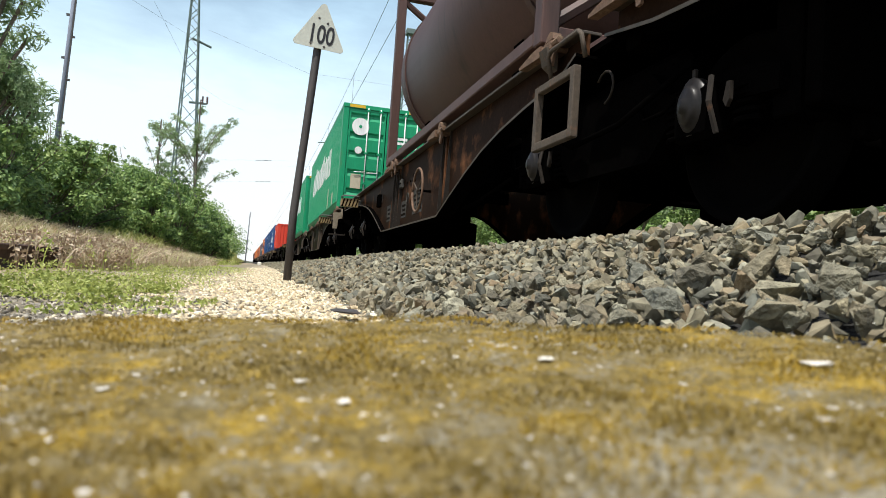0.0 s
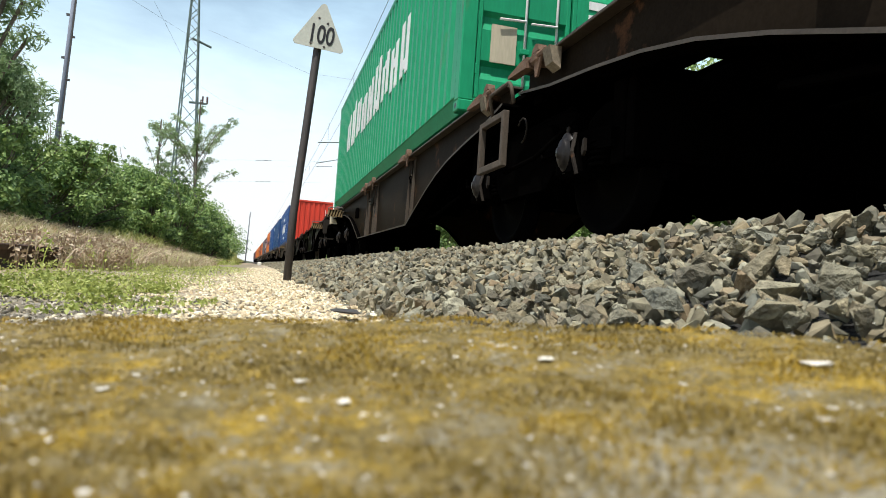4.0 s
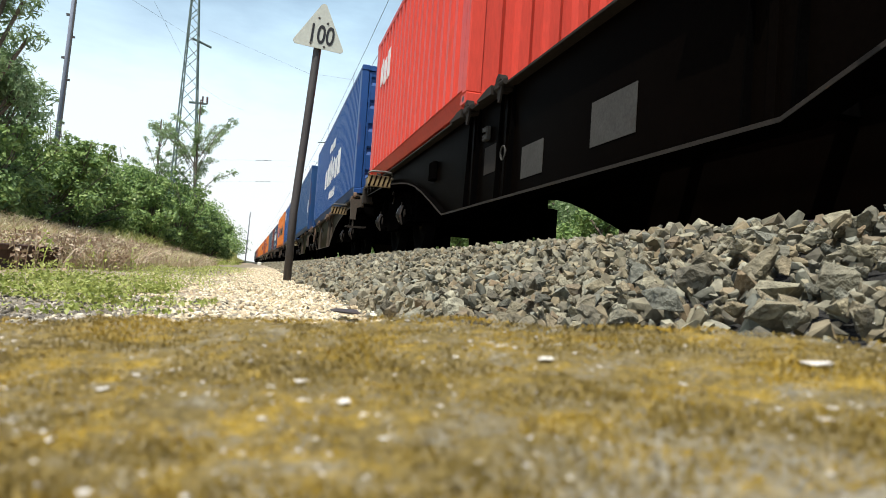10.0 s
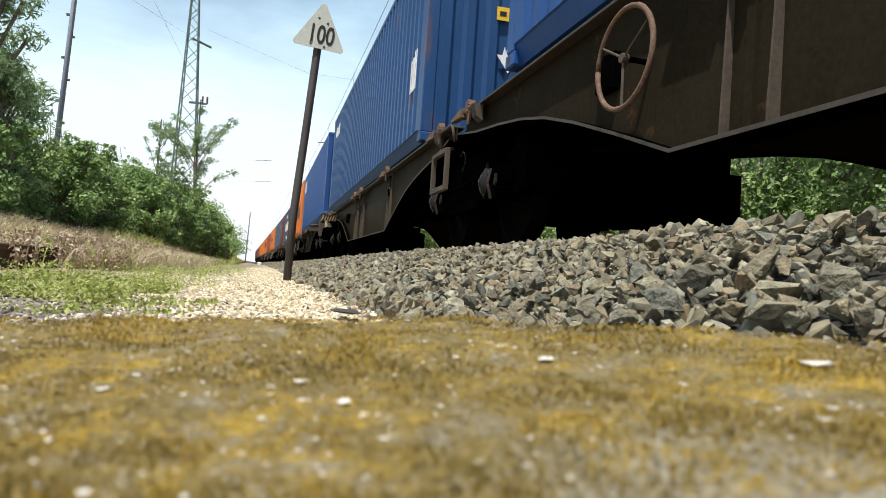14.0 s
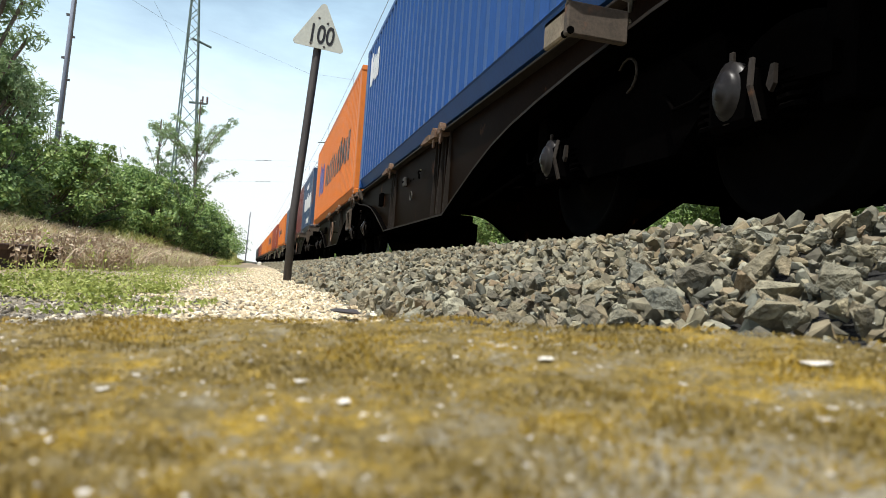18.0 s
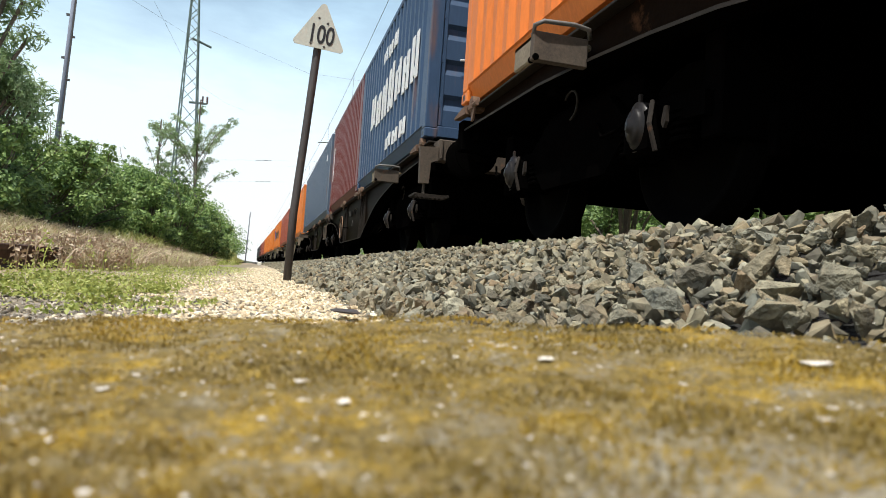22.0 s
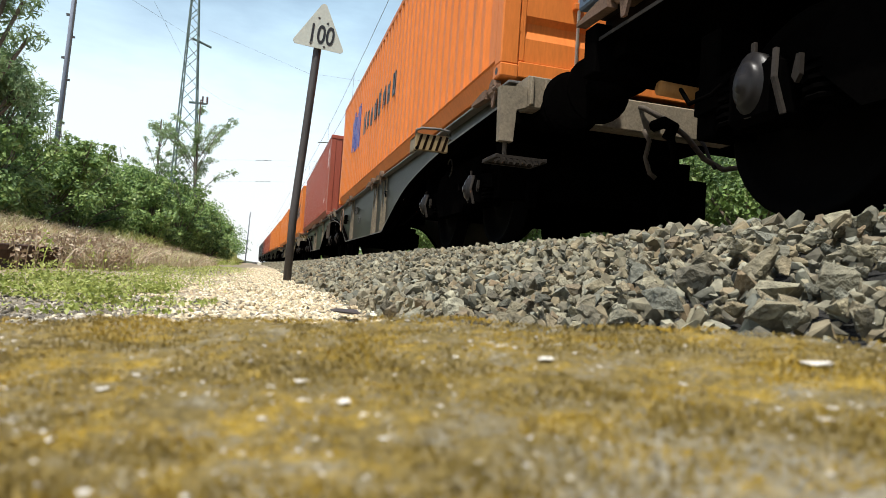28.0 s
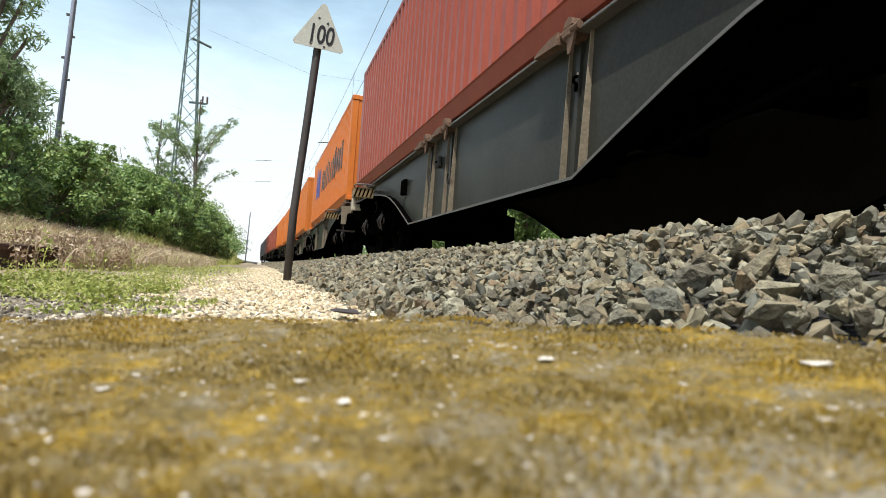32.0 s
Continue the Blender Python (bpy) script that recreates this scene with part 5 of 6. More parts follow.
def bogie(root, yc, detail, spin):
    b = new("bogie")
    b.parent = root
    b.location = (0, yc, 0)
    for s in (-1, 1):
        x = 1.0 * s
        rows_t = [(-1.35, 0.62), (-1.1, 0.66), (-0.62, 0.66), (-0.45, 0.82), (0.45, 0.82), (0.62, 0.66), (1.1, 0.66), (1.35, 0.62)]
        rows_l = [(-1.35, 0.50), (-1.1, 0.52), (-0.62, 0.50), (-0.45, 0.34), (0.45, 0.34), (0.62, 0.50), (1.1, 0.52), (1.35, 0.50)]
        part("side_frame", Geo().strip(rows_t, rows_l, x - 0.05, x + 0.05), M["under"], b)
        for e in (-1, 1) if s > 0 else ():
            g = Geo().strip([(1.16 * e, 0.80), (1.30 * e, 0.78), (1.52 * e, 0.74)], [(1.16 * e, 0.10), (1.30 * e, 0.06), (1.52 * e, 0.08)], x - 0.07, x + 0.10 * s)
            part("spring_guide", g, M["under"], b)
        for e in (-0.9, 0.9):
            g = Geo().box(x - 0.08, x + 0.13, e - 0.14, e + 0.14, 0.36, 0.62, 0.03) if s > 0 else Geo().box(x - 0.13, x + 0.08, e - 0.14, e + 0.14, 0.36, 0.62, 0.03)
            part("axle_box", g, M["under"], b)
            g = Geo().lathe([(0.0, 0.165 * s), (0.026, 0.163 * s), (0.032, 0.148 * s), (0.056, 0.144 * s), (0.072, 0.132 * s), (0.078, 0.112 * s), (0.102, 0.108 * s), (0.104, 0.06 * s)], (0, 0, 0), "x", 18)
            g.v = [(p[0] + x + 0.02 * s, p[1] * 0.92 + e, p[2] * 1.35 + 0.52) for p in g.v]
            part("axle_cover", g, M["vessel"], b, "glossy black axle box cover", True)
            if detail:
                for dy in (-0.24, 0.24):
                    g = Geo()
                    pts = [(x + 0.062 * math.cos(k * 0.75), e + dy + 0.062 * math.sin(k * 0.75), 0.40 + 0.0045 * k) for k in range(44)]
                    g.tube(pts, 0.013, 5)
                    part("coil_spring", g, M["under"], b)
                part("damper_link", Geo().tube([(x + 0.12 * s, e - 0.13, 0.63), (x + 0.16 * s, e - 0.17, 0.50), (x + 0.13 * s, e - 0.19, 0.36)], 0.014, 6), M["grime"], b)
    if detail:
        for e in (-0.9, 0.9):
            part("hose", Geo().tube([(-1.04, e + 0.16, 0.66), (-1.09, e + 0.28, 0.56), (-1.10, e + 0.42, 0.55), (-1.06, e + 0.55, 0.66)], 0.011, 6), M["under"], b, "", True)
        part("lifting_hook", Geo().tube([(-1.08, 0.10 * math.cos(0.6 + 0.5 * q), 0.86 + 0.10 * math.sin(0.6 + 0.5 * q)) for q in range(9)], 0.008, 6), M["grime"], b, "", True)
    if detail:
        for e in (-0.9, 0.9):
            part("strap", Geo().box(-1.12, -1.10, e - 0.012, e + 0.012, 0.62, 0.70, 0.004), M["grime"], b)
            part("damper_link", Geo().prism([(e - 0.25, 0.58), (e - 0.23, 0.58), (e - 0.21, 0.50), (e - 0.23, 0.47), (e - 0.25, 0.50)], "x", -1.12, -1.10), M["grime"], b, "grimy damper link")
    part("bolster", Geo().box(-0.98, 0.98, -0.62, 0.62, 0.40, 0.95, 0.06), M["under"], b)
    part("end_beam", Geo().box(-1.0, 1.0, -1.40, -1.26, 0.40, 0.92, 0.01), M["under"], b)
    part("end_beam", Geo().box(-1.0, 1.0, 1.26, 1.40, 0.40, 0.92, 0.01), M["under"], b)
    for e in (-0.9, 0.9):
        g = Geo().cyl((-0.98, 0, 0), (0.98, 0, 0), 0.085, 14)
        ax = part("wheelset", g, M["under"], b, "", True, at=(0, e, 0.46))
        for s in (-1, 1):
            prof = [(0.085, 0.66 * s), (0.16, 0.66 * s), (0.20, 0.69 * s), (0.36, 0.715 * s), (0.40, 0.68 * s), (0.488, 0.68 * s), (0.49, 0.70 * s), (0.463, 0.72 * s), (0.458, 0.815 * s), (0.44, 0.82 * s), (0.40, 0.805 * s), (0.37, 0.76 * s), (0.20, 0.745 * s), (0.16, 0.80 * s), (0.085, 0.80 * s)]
            part("wheel", Geo().lathe(prof, (0, 0, 0), "x", 32), M["tread"] if s < 0 else M["under"], ax, "worn steel wheel with underside shade in its colour", True)
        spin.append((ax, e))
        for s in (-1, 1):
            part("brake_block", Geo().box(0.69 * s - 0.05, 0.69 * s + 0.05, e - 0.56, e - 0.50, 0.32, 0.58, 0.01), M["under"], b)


def hazard_plate(root, y, striped):
    """Striped warning plate hung outside the sill, with a bent handrail over it."""
    plate = part("warning_plate", Geo().box(-1.55, -1.19, y - 0.025, y + 0.025, 0.97, 1.15, 0.008), M["warning" if striped else "dim"], root, "cream warning plate with dark slanting stripes" if striped else "dull brown plate")
    for k in range(5 if striped else 0):
        a = -1.545 + 0.07 * k
        g = Geo()
        g.add([(a, y - 0.028, 0.98), (a + 0.03, y - 0.028, 0.98), (a + 0.075, y - 0.028, 1.14), (a + 0.045, y - 0.028, 1.14)], [(0, 1, 2, 3)])
        part("stripe", g, M["sill_rust"], plate)
    part("handrail", Geo().tube([(-1.54, y, 1.13), (-1.55, y - 0.03, 1.175), (-1.50, y - 0.05, 1.20), (-1.30, y - 0.05, 1.21), (-1.20, y - 0.04, 1.20), (-1.17, y, 1.16)], 0.014, 8), M["bare"], root, "bent steel handrail", True)
    part("lamp_socket", Geo().cyl((-1.53, y - 0.03, 0.99), (-1.53, y + 0.05, 0.99), 0.02, 12), M["under"], plate, "round black lamp socket")
    part("bracket", Geo().box(-1.54, -1.14, y + 0.025, y + 0.30, 1.10, 1.14, 0.01), M["dusty"], root)
    part("bracket", Geo().box(-1.54, -1.50, y + 0.025, y + 0.30, 0.98, 1.14, 0.01), M["dusty"], root)


def wagon(kind, sill, detail, spin, striped, wheels=(), pads="cream", panels=(), step=0.35, pipe=False, plate=False):
    """Articulated container flat wagon of two fish-bellied halves on three bogies."""
    k = KINDS[kind]
    root = new("container_wagon")
    flange = M["bare"] if sill == "sill_grey" else M["edge"] if sill in ("sill_olive", "sill_dark", "sill_brown") else M["grime"]
    L, H = k["length"], k["half"]
    fit = M["grime"] if sill == "sill_black" else M["dim"] if sill in ("sill_rust", "sill_brown", "sill_olive", "sill_umber") else M["dusty"]
    cl = M["grime"] if sill == "sill_black" else M["rusty"]
    gr = M["grime"] if sill == "sill_black" else M["dim"]
    for y0, b, v, y1 in ((0.06, k["b1"], k["v1"], H - 0.18), (H + 0.18, k["b2"], k["v2"], L - 0.06)):
        for s in (1, -1):
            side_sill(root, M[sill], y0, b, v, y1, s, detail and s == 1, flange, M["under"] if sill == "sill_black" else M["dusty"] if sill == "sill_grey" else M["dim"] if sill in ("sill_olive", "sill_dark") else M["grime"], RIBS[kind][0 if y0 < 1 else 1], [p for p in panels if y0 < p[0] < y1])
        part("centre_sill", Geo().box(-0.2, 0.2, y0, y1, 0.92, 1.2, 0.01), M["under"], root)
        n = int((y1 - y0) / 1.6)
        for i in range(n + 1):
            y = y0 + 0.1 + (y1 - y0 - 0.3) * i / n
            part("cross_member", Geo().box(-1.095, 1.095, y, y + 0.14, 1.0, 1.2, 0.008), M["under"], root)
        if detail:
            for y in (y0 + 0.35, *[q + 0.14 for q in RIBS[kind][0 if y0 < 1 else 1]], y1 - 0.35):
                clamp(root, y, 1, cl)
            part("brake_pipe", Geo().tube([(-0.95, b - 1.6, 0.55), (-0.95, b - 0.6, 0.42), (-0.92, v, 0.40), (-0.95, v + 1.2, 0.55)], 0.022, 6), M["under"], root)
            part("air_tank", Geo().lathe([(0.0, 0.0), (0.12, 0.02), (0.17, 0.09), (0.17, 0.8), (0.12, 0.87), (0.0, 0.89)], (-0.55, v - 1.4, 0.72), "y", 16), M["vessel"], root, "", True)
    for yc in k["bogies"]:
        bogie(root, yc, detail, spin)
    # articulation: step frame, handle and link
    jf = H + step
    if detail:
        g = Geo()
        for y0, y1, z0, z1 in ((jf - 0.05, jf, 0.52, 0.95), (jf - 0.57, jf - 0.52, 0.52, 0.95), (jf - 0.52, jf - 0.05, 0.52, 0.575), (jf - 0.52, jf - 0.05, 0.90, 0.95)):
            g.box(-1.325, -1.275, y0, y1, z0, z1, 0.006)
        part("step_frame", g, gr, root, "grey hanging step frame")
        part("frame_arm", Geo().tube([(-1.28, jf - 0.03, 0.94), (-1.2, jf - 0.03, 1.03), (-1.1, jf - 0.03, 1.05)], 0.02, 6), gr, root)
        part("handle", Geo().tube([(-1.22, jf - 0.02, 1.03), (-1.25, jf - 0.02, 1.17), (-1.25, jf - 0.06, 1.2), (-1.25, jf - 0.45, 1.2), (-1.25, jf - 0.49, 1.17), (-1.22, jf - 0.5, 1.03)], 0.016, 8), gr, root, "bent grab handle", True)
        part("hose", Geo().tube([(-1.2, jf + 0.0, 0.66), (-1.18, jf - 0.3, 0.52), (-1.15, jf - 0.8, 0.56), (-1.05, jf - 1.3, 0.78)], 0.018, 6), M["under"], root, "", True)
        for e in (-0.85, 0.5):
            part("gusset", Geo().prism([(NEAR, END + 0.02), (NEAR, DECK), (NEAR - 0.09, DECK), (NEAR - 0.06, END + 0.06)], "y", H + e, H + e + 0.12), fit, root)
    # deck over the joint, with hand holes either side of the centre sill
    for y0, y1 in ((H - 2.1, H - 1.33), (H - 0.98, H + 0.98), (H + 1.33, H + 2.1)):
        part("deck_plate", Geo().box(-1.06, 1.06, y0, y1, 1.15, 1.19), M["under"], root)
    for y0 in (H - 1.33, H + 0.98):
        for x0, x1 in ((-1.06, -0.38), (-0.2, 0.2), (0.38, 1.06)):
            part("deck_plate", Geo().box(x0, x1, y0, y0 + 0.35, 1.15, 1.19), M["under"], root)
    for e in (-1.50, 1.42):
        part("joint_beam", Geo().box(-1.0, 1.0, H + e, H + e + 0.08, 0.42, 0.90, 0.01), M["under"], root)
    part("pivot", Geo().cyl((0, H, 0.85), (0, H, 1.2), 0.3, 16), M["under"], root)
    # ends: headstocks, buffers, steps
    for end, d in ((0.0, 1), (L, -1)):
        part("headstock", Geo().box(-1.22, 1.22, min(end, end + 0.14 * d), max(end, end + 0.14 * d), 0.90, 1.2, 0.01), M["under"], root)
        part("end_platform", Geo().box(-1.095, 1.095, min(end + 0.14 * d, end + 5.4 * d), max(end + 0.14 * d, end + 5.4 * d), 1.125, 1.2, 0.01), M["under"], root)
        for s in (-1, 1):
            buf = part("buffer", Geo().cyl((0.875 * s, end, 1.0), (0.875 * s, end - 0.42 * d, 1.0), 0.11, 14).cyl((0.875 * s, end, 1.0), (0.875 * s, end - 0.2 * d, 1.0), 0.14, 14), M["under"], root)
            part("buffer_head", Geo().lathe([(0.0, end - 0.48 * d), (0.12, end - 0.475 * d), (0.20, end - 0.46 * d), (0.235, end - 0.445 * d), (0.235, end - 0.42 * d), (0.0, end - 0.41 * d)], (0.875 * s, 0, 1.0), "y", 24), M["under"], buf, "dark buffer head")
        part("coupling_hook", Geo().tube([(0, end, 1.0), (0, end - 0.3 * d, 1.0), (0, end - 0.42 * d, 0.94), (0, end - 0.36 * d, 0.86)], 0.05, 8), M["under"], root)
        if detail and d > 0:
            part("brake_hose", Geo().tube([(-0.17, -0.10, 1.16), (-0.12, -0.20, 1.12), (0.05, -0.24, 1.04), (0.22, -0.28, 0.92), (0.36, -0.34, 0.74), (0.48, -0.42, 0.655), (0.56, -0.52, 0.67), (0.62, -0.70, 0.78)], 0.022, 8), M["dim"], root, "worn rubber brake hose", True)
            part("brake_hose", Geo().tube([(0.42, -0.16, 0.98), (0.44, -0.24, 0.86), (0.45, -0.30, 0.74), (0.40, -0.42, 0.66)], 0.016, 6), M["grime"], root, "", True)
            part("hose_link", Geo().tube([(-0.10, -0.17, 0.95), (-0.06, -0.20, 0.86), (-0.09, -0.20, 0.72), (-0.05, -0.21, 0.60), (0.0, -0.22, 0.56)], 0.02, 6), M["dim"], root, "", True)
            part("screw_coupling", Geo().tube([(0.0, -0.38, 0.90), (0.02, -0.42, 0.74), (0.0, -0.46, 0.62)], 0.03, 8).tube([(0.06, -0.30, 0.95), (0.10, -0.36, 0.70), (0.05, -0.42, 0.60)], 0.014, 6), M["under"], root, "", True)
    if detail:
        part("corner_post", Geo().prism([(-1.35, 1.14), (-1.13, 1.16), (-1.13, 1.0), (-1.21, 0.97), (-1.225, 0.72), (-1.335, 0.72)], "y", -0.17, -0.10), fit, root, "dusty bent corner post plate")
        part("corner_box", Geo().box(-1.13, -0.80, -0.165, 0.10, 1.0, 1.255, 0.012), fit, root, "dusty plate of the headstock")
        part("end_plate", Geo().box(-0.80, 1.13, -0.165, -0.004, 0.93, 1.19, 0.012), fit, root, "dusty face of the headstock")
        for q in (-1.10, -0.98, 0.42, 0.86):
            part("end_bracket", Geo().box(q - 0.015, q + 0.015, -0.20, -0.165, 1.02, 1.24, 0.006), fit, root)
        part("step_rod", Geo().tube([(-1.27, -0.12, 0.74), (-1.27, -0.12, 0.56)], 0.018, 6), gr, root)
        g = Geo().box(-1.43, -1.02, -0.10, -0.07, 0.545, 0.575, 0.004).box(-1.43, -1.40, -0.37, -0.10, 0.545, 0.575, 0.004)
        step = part("footstep", g.box(-1.05, -1.02, -0.37, -0.10, 0.545, 0.575, 0.004), M["grime"], root, "toothed steel footstep")
        for r in (-0.37, -0.24):
            tread = part("tread_bar", Geo().box(-1.40, -1.05, r, r + 0.012, 0.55, 0.572), M["grime"], step)
            for q in range(7):
                part("step_tooth", Geo().prism([(-1.395 + 0.05 * q, 0.55), (-1.365 + 0.05 * q, 0.55), (-1.38 + 0.05 * q, 0.528)], "y", r, r + 0.012), M["grime"], tread)
        part("tread_plate", Geo().box(-1.40, -1.05, -0.22, -0.10, 0.557, 0.561), M["grime"], step)
        if plate:
            part("label_plate", Geo().box(-0.21, 0.33, -0.172, -0.15, 1.17, 1.335, 0.006), M["ochre_pipe"], root, "faded orange plate over the coupling")
        if pipe:
            part("end_pipe", Geo().tube([(-0.86, L - 0.26, 0.83), (-0.55, L - 0.25, 0.825), (-0.30, L - 0.26, 0.82)], 0.042, 10), M["ochre_pipe"], root, "faded orange brake pipe", True)
        if kind == "long":
            part("end_plate", Geo().box(-1.26, -1.06, L - 0.20, L + 0.02, 0.95, 1.27, 0.012), M[pads], root, "pale end plate of the sill")
            for q in (0.75, 1.1, 1.45):
                clamp(root, L - q, 1, cl)
        hazard_plate(root, 1.85, striped)
        hazard_plate(root, L - 2.6, striped)
        if sill == "sill_black":
            for y in (6.4, 7.17, 7.89, 15.35, 16.17, 16.99):
                hg = part("brake_hanger", Geo().box(-0.90, -0.86, y - 0.035, y + 0.035, 0.0, 0.42, 0.006), M["dim"], root, "flat hanging brake bracket")
                part("hanger_rod", Geo().tube([(-0.88, y - 0.3, 0.36), (-0.88, y + 0.35, 0.36)], 0.018, 6), M["under"], hg)
            for y in (5.24, 5.40, 5.56, 5.72):
                part("letter_bar", Geo().box(-1.125, -1.119, y, y + 0.10, 0.87, 0.98), M["ink"], root, "dark letter reduced to a bar")
        # handwheels of the parking brake
        for y in wheels:
            g = Geo()
            c = (-1.28, y, 0.84 if kind == "long" else 0.67)
            g.tube([(c[0], c[1] + 0.262 * math.cos(q * math.pi / 14), c[2] + 0.262 * math.sin(q * math.pi / 14)) for q in range(29)], 0.015, 8)
            hw = part("handwheel", g, fit if sill == "sill_black" else M["rusty"], root, "round brake handwheel", True)
            for q in range(3):
                w = 0.5 + q * 2.094
                part("spoke", Geo().tube([c, (c[0], c[1] + 0.257 * math.cos(w), c[2] + 0.257 * math.sin(w))], 0.008, 6), M["dim"], hw)
            part("hub", Geo().cyl((-1.295, y, c[2]), (-1.26, y, c[2]), 0.026, 10), M["dim"], hw)
            part("shaft", Geo().cyl((-1.26, y, c[2]), (-1.115, y, c[2]), 0.016, 8), M["under"], hw)
    return root


def corrugation(length, depth=0.05, period=0.278, margin=0.12):
    """Wave of a container wall: (along, inward) pairs."""
    n = max(1, int((length - 2 * margin) / period))
    period = (length - 2 * margin) / n
    pts = [(0.0, 0.0), (margin, 0.0)]
    for i in range(n):
        a = margin + i * period
        pts += [(a + 0.15 * period, 0.0), (a + 0.32 * period, depth), (a + 0.64 * period, depth), (a + 0.81 * period, 0.0)]
    return pts + [(length, 0.0)]


def wall_panel(length, z0, z1, place, wide=0.278):
    """Corrugated sheet with a flat back; place maps (along, inward, up) to metres."""
    g = Geo()
    pts = corrugation(length, period=wide)
    k = len(pts)
    g.v = [place(a, d, z) for z in (z0, z1) for a, d in pts] + [place(a, 0.06, z) for z in (z0, z1) for a in (0.0, length)]
    g.f = [(i, i + 1, k + i + 1, k + i) for i in range(k - 1)] + [(2 * k, 2 * k + 1, 2 * k + 3, 2 * k + 2), (0, k, 2 * k + 2, 2 * k), (k - 1, 2 * k - 1, 2 * k + 3, 2 * k + 1)]
    return g


def container(label, key, length, height, doors, marks=(), end_wide=0.278, rail_key=None):
    """ISO box: corrugated walls, posts, rails, castings, roof, floor and a door end or a plain end facing the camera's side."""
    root = new("shipping_container")
    tagged(root, label, "container", "containers on the train")
    mat, rm = M[key], M[rail_key or key]
    W, x = 2.438, 1.219
    zt = height
    for s in (-1, 1):
        part("side_wall", wall_panel(length - 0.3, 0.17, zt - 0.10, lambda a, d, z: (s * (x - 0.002 - d), 0.15 + a, z)), mat, root)
        part("bottom_rail", Geo().prism([(s * (x - 0.003), 0.17), (s * (x - 0.02), 0.16), (s * (x - 0.082), 0.012), (s * (x - 0.13), 0.012), (s * (x - 0.13), 0.17)], "y", 0.15, length - 0.15), rm, root)
        part("top_rail", Geo().box(x - 0.06 if s > 0 else -x, x if s > 0 else -x + 0.06, 0.15, length - 0.15, zt - 0.10, zt - 0.004, 0.01), rm, root)
        for y0, y1 in ((0.0, 0.15), (length - 0.15, length)):
            part("corner_post", Geo().box(x - 0.16 if s > 0 else -x, x if s > 0 else -x + 0.16, y0, y1, 0.118, zt - 0.118, 0.012), rm, root)
            for z0, z1 in ((0.0, 0.118), (zt - 0.118, zt)):
                cst = part("corner_casting", Geo().box(x - 0.162 if s > 0 else -x - 0.003, x + 0.003 if s > 0 else -x + 0.162, y0 - 0.012 if y0 == 0 else y0 - 0.02, y1 + 0.02 if y0 == 0 else y1 + 0.012, z0, z1, 0.012), rm, root)
                part("casting_hole", Geo().lathe([(0.0, 0.0), (0.032, 0.0)], (s * (x + 0.0045), (y0 + y1) / 2, (z0 + z1) / 2), "x", 10), M["ink"], cst)
    part("roof", Geo().box(-x + 0.06, x - 0.06, 0.06, length - 0.06, zt - 0.05, zt - 0.02), mat, root)
    part("floor", Geo().box(-x + 0.06, x - 0.06, 0.06, length - 0.06, 0.08, 0.15), M["under"], root)
    part("rear_wall", wall_panel(W - 0.32, 0.15, zt - 0.12, lambda a, d, z: (-x + 0.16 + a, length - 0.03 - d, z)), mat, root)
    part("end_sill", Geo().box(-x + 0.16, x - 0.16, 0.0, 0.12, 0.015, 0.15, 0.008), rm, root)
    part("end_header", Geo().box(-x + 0.16, x - 0.16, 0.0, 0.12, zt - 0.12, zt - 0.004, 0.008), rm, root)
    if not doors:
        part("end_wall", wall_panel(W - 0.32, 0.15, zt - 0.12, lambda a, d, z: (-x + 0.16 + a, 0.02 + d, z), end_wide), mat, root)
    else:
        for s in (-1, 1):
            x0, x1 = (-x + 0.17, -0.012) if s < 0 else (0.012, x - 0.17)
            # pressed door leaf: flat bands between recesses with slanted edges
            face = [(0.09, 0.16), (0.028, 0.16)]
            n = 5
            for i in range(n):
                a = 0.36 + (zt - 0.80) * i / (n - 1)
                face += [(0.028, a), (0.068, a + 0.075), (0.068, a + 0.15), (0.028, a + 0.20)]
            face += [(0.028, zt - 0.13), (0.09, zt - 0.13)]
            door = part("door", Geo().prism(face, "x", x0 + 0.05, x1 - 0.05), mat, root)
            for q0, q1 in ((x0, x0 + 0.05), (x1 - 0.05, x1)):
                part("door_stile", Geo().box(q0, q1, 0.022, 0.09, 0.16, zt - 0.13, 0.008), mat, door)
            for e in (0.5, 0.84):
                bx = x0 + (x1 - x0) * e
                rod = part("lock_rod", Geo().cyl((bx, 0.0, 0.10), (bx, 0.0, zt - 0.08), 0.015, 8), M["white"], door, "galvanised locking rod", True)
                for z in (0.13, 0.7, 1.55, zt - 0.16):
                    part("rod_keeper", Geo().box(bx - 0.05, bx + 0.05, -0.022, 0.03, z - 0.03, z + 0.03, 0.008), mat, rod)
                part("lock_handle", Geo().tube([(bx, -0.02, 1.02), (bx + 0.3 * (1 if e < 0.5 else -1), -0.03, 1.0)], 0.013, 6), M["white"], rod)
            for z in (0.4, 0.95, 1.5, 2.05):
                part("hinge", Geo().box(x0 - 0.04 if s < 0 else x1 - 0.03, x0 + 0.03 if s < 0 else x1 + 0.04, 0.02, 0.06, z, z + 0.12, 0.01), rm, door)
    for name, geos, mk, lab in marks:
        for geo in geos if isinstance(geos, list) else [geos]:
            part(name, geo, M[mk], root, lab)
    return root


